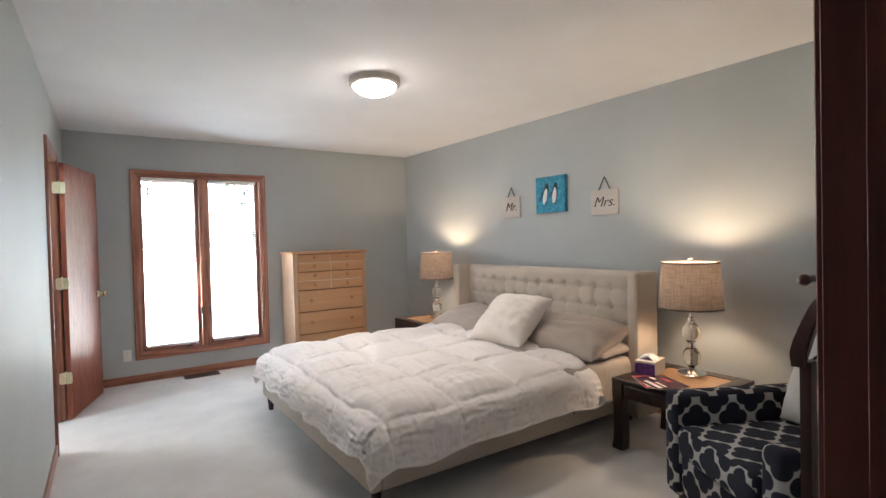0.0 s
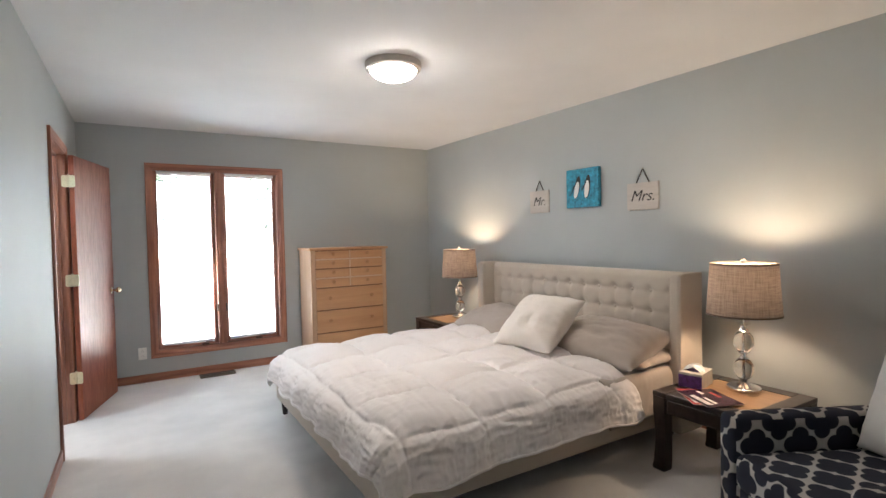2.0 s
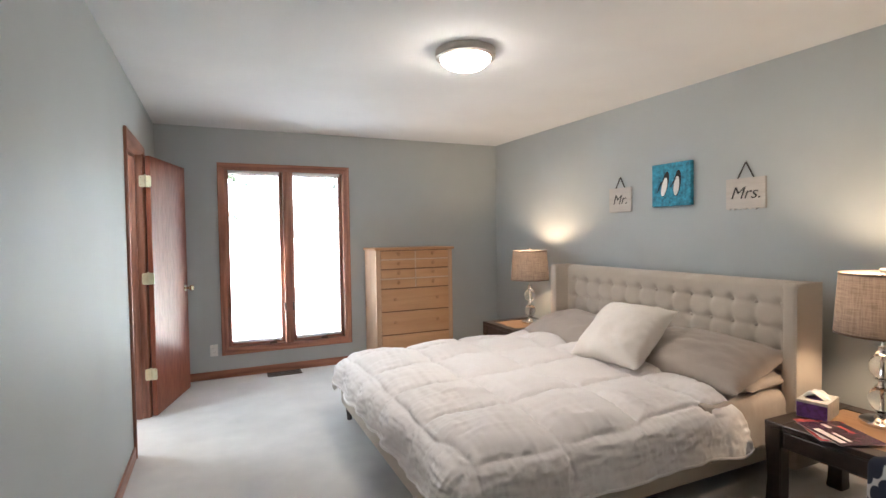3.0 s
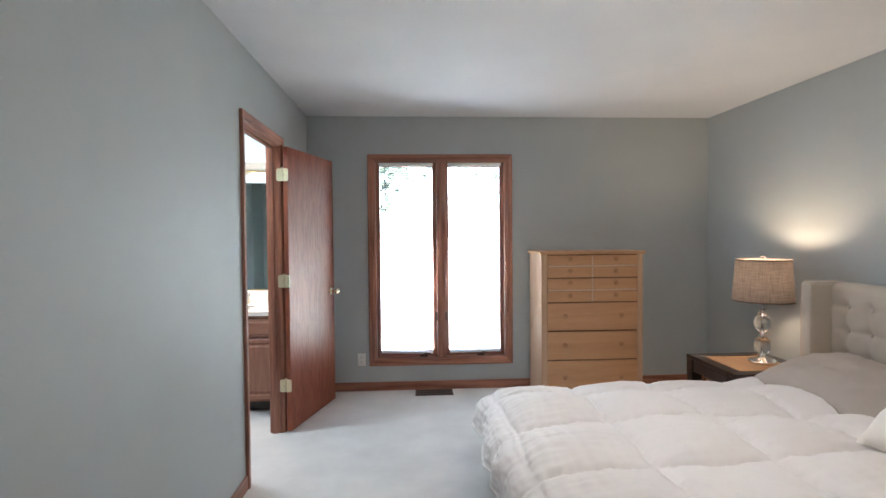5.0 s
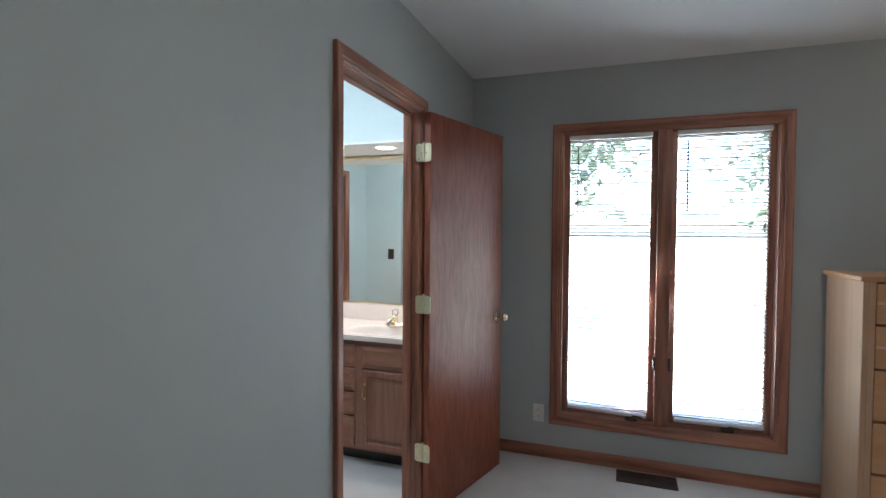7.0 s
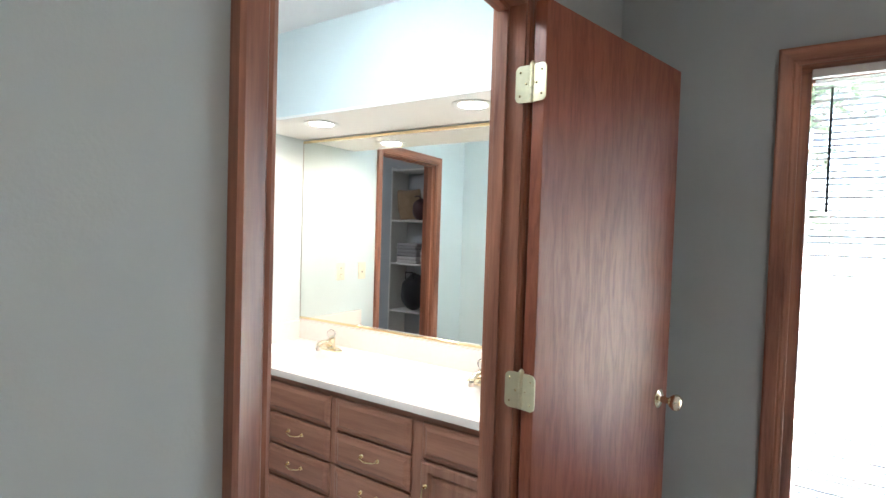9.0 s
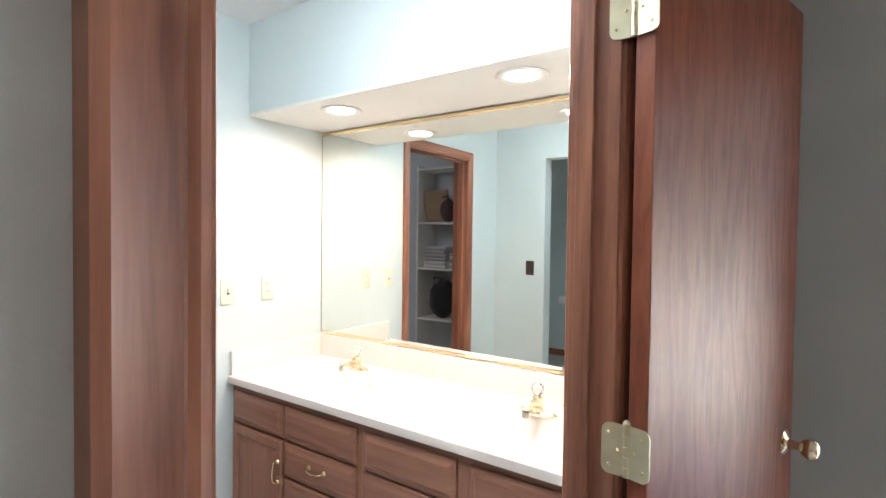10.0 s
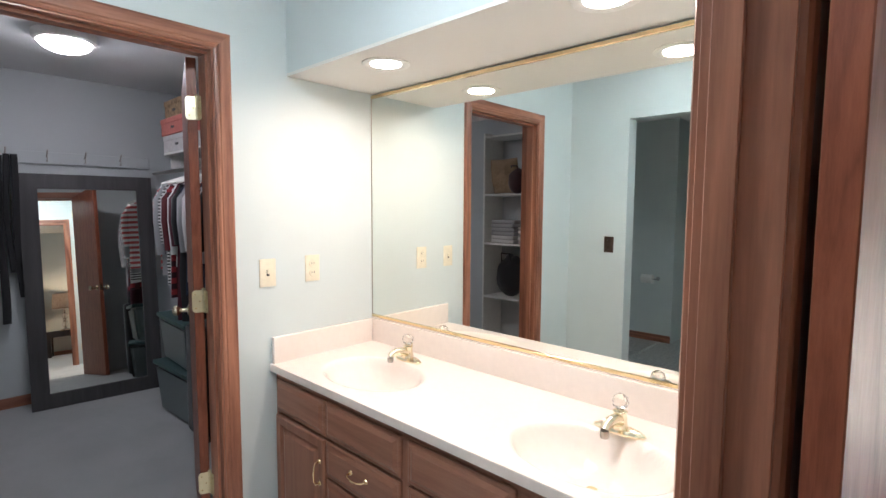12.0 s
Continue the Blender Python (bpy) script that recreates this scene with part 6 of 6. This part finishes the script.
M["bin"] = material("translucent_bin_plastic", None, Base_Color=(0.20, 0.25, 0.26, 1), Roughness=0.35, Transmission_Weight=0.35)
M["bin_lid"] = plain("dark_teal_lid", (0.03, 0.07, 0.07), 0.45)


def bin_box(x, y, z, w, d, h, rot):
    t = thing("storage_bin", "translucent plastic storage bin with a dark lid", "storage bin", pose(x, y, z, 0, 0, rot), group="stacked bins")
    bm = bmesh.new()
    vs = box(bm, -w / 2, w / 2, -d / 2, d / 2, 0, h - 0.03)
    for v in vs:
        if v.co.z < 0.01:
            v.co.x *= 0.9
            v.co.y *= 0.9
    bmesh.ops.bevel(bm, geom=list(bm.edges), offset=0.02, segments=3, affect="EDGES")
    part("tub", bm, M["bin"], t)
    bm = bmesh.new()
    box(bm, -w / 2 - 0.012, w / 2 + 0.012, -d / 2 - 0.012, d / 2 + 0.012, h - 0.03, h, bevel=0.01, segments=2)
    part("lid", bm, M["bin_lid"], t)
    for s in (-1, 1):
        block("latch", M["bin_lid"], t, s * (w / 2 + 0.008) - 0.008, s * (w / 2 + 0.008) + 0.008, -0.05, 0.05, h - 0.07, h - 0.02, bevel=0.003)


bin_box(-3.42, 5.66, 0.0, 0.58, 0.44, 0.36, 3)
bin_box(-3.44, 5.67, 0.36, 0.56, 0.42, 0.33, -2)
suit = thing("suitcase", "black soft suitcase standing on the closet floor", "suitcase", pose(-2.98, 5.62, 0))
bm = bmesh.new()
box(bm, -0.12, 0.12, -0.2, 0.2, 0.03, 0.72, bevel=0.04, segments=4)
part("shell", bm, M["black_cloth"], suit)
for sx in (-0.08, 0.08):
    for sy in (-0.15, 0.15):
        bm = bmesh.new()
        turned(bm, [(0, -0.012), (0.02, -0.012), (0.02, 0.012), (0, 0.012)], (sx, sy, 0.02), 14, axis=0)
        part("wheel", bm, M["black_plastic"], suit)
bm = bmesh.new()
tube(bm, [(0, -0.06, 0.715), (0, -0.05, 0.75), (0, 0.05, 0.75), (0, 0.06, 0.715)], 0.01, 10)
part("handle", bm, M["black_plastic"], suit)

# shelves at the south end of the closet
unit = thing("shelf_unit", "white built-in shelves with linens and bags", "shelves")
SXA, SXB, SYF = -3.02, -2.05, 3.34
for x0, x1 in ((SXA, SXA + 0.02), (SXB - 0.02, SXB)):
    block("side_panel", M["white_plastic"], unit, x0, x1, CS + 0.002, SYF, 0, 2.19, bevel=0.002)
for z in (0.10, 0.555, 1.095, 1.585, 2.16):
    block("shelf_board", M["white_plastic"], unit, SXA + 0.02, SXB - 0.02, CS + 0.002, SYF, z - 0.018, z, bevel=0.002)
M["towel"] = cloth("grey_towel", (0.36, 0.35, 0.35), 400, 0.8)
M["towel_light"] = cloth("pale_towel", (0.62, 0.60, 0.58), 400, 0.8)
M["tan_cloth"] = cloth("tan_cloth", (0.36, 0.24, 0.14), 600)
for k in range(6):
    bm = bmesh.new()
    box(bm, -0.14, 0.14, -0.12, 0.12, 0, 0.038, bevel=0.015, segments=4)
    ob = part("folded_towel", bm, M["towel_light" if k < 2 else "towel"])
    ob.matrix_world = pose(-2.80 + 0.008 * math.sin(k * 3), 3.19, 1.0955 + k * 0.0385, 0, 0, 2 * math.sin(k * 2))
    tagged(ob, "folded towel in a stack on the closet shelf", "towel", "folded towels")
for k in range(5):
    bm = bmesh.new()
    box(bm, -0.13, 0.13, -0.12, 0.12, 0, 0.034, bevel=0.014, segments=4)
    ob = part("folded_towel", bm, M["towel_light" if k % 2 else "towel"])
    ob.matrix_world = pose(-2.48, 3.19, 1.0955 + k * 0.0345, 0, 0, 3 * math.sin(k * 2.7))
    tagged(ob, "folded towel in a stack on the closet shelf", "towel", "folded towels")
tan = pillow("cushion", "tan cushion standing on the closet shelf", M["tan_cloth"], 0.34, 0.36, 0.14, pose(-2.85, 3.20, 1.765, 78, 0, 0), 21.0)
for bx, bz, sc, mat, lab in ((-2.76, 0.5555, 1.0, "black_cloth", "black backpack slumped on the closet shelf"), (-2.70, 1.5855, 0.62, "maroon", "dark maroon handbag on the closet shelf")):
    if mat == "maroon":
        M["maroon"] = cloth("maroon_leather", (0.05, 0.012, 0.014), 200, 0.4, 0.5)
    bag = thing("bag", lab, "bag", pose(bx, 3.20, bz))
    bm = bmesh.new()
    bmesh.ops.create_icosphere(bm, subdivisions=4, radius=0.2 * sc)
    for v in bm.verts:
        c = v.co.copy()
        v.co = Vector((c.x * 0.78, c.y * 0.62, max(0.0, (c.z + 0.2 * sc) * (1.05 if c.z > 0 else 1.0)))) * (1 + 0.10 * noise.noise(c * 9))
        v.co.z = max(0.0, v.co.z)
    part("bag_body", bm, M[mat], bag, smooth=70)
    bm = bmesh.new()
    tube(bm, [(-0.06 * sc, 0.08 * sc, 0.36 * sc), (-0.05 * sc, 0.1 * sc, 0.44 * sc), (0.05 * sc, 0.1 * sc, 0.44 * sc), (0.06 * sc, 0.08 * sc, 0.36 * sc)], 0.008, 8)
    part("strap", bm, M[mat], bag)
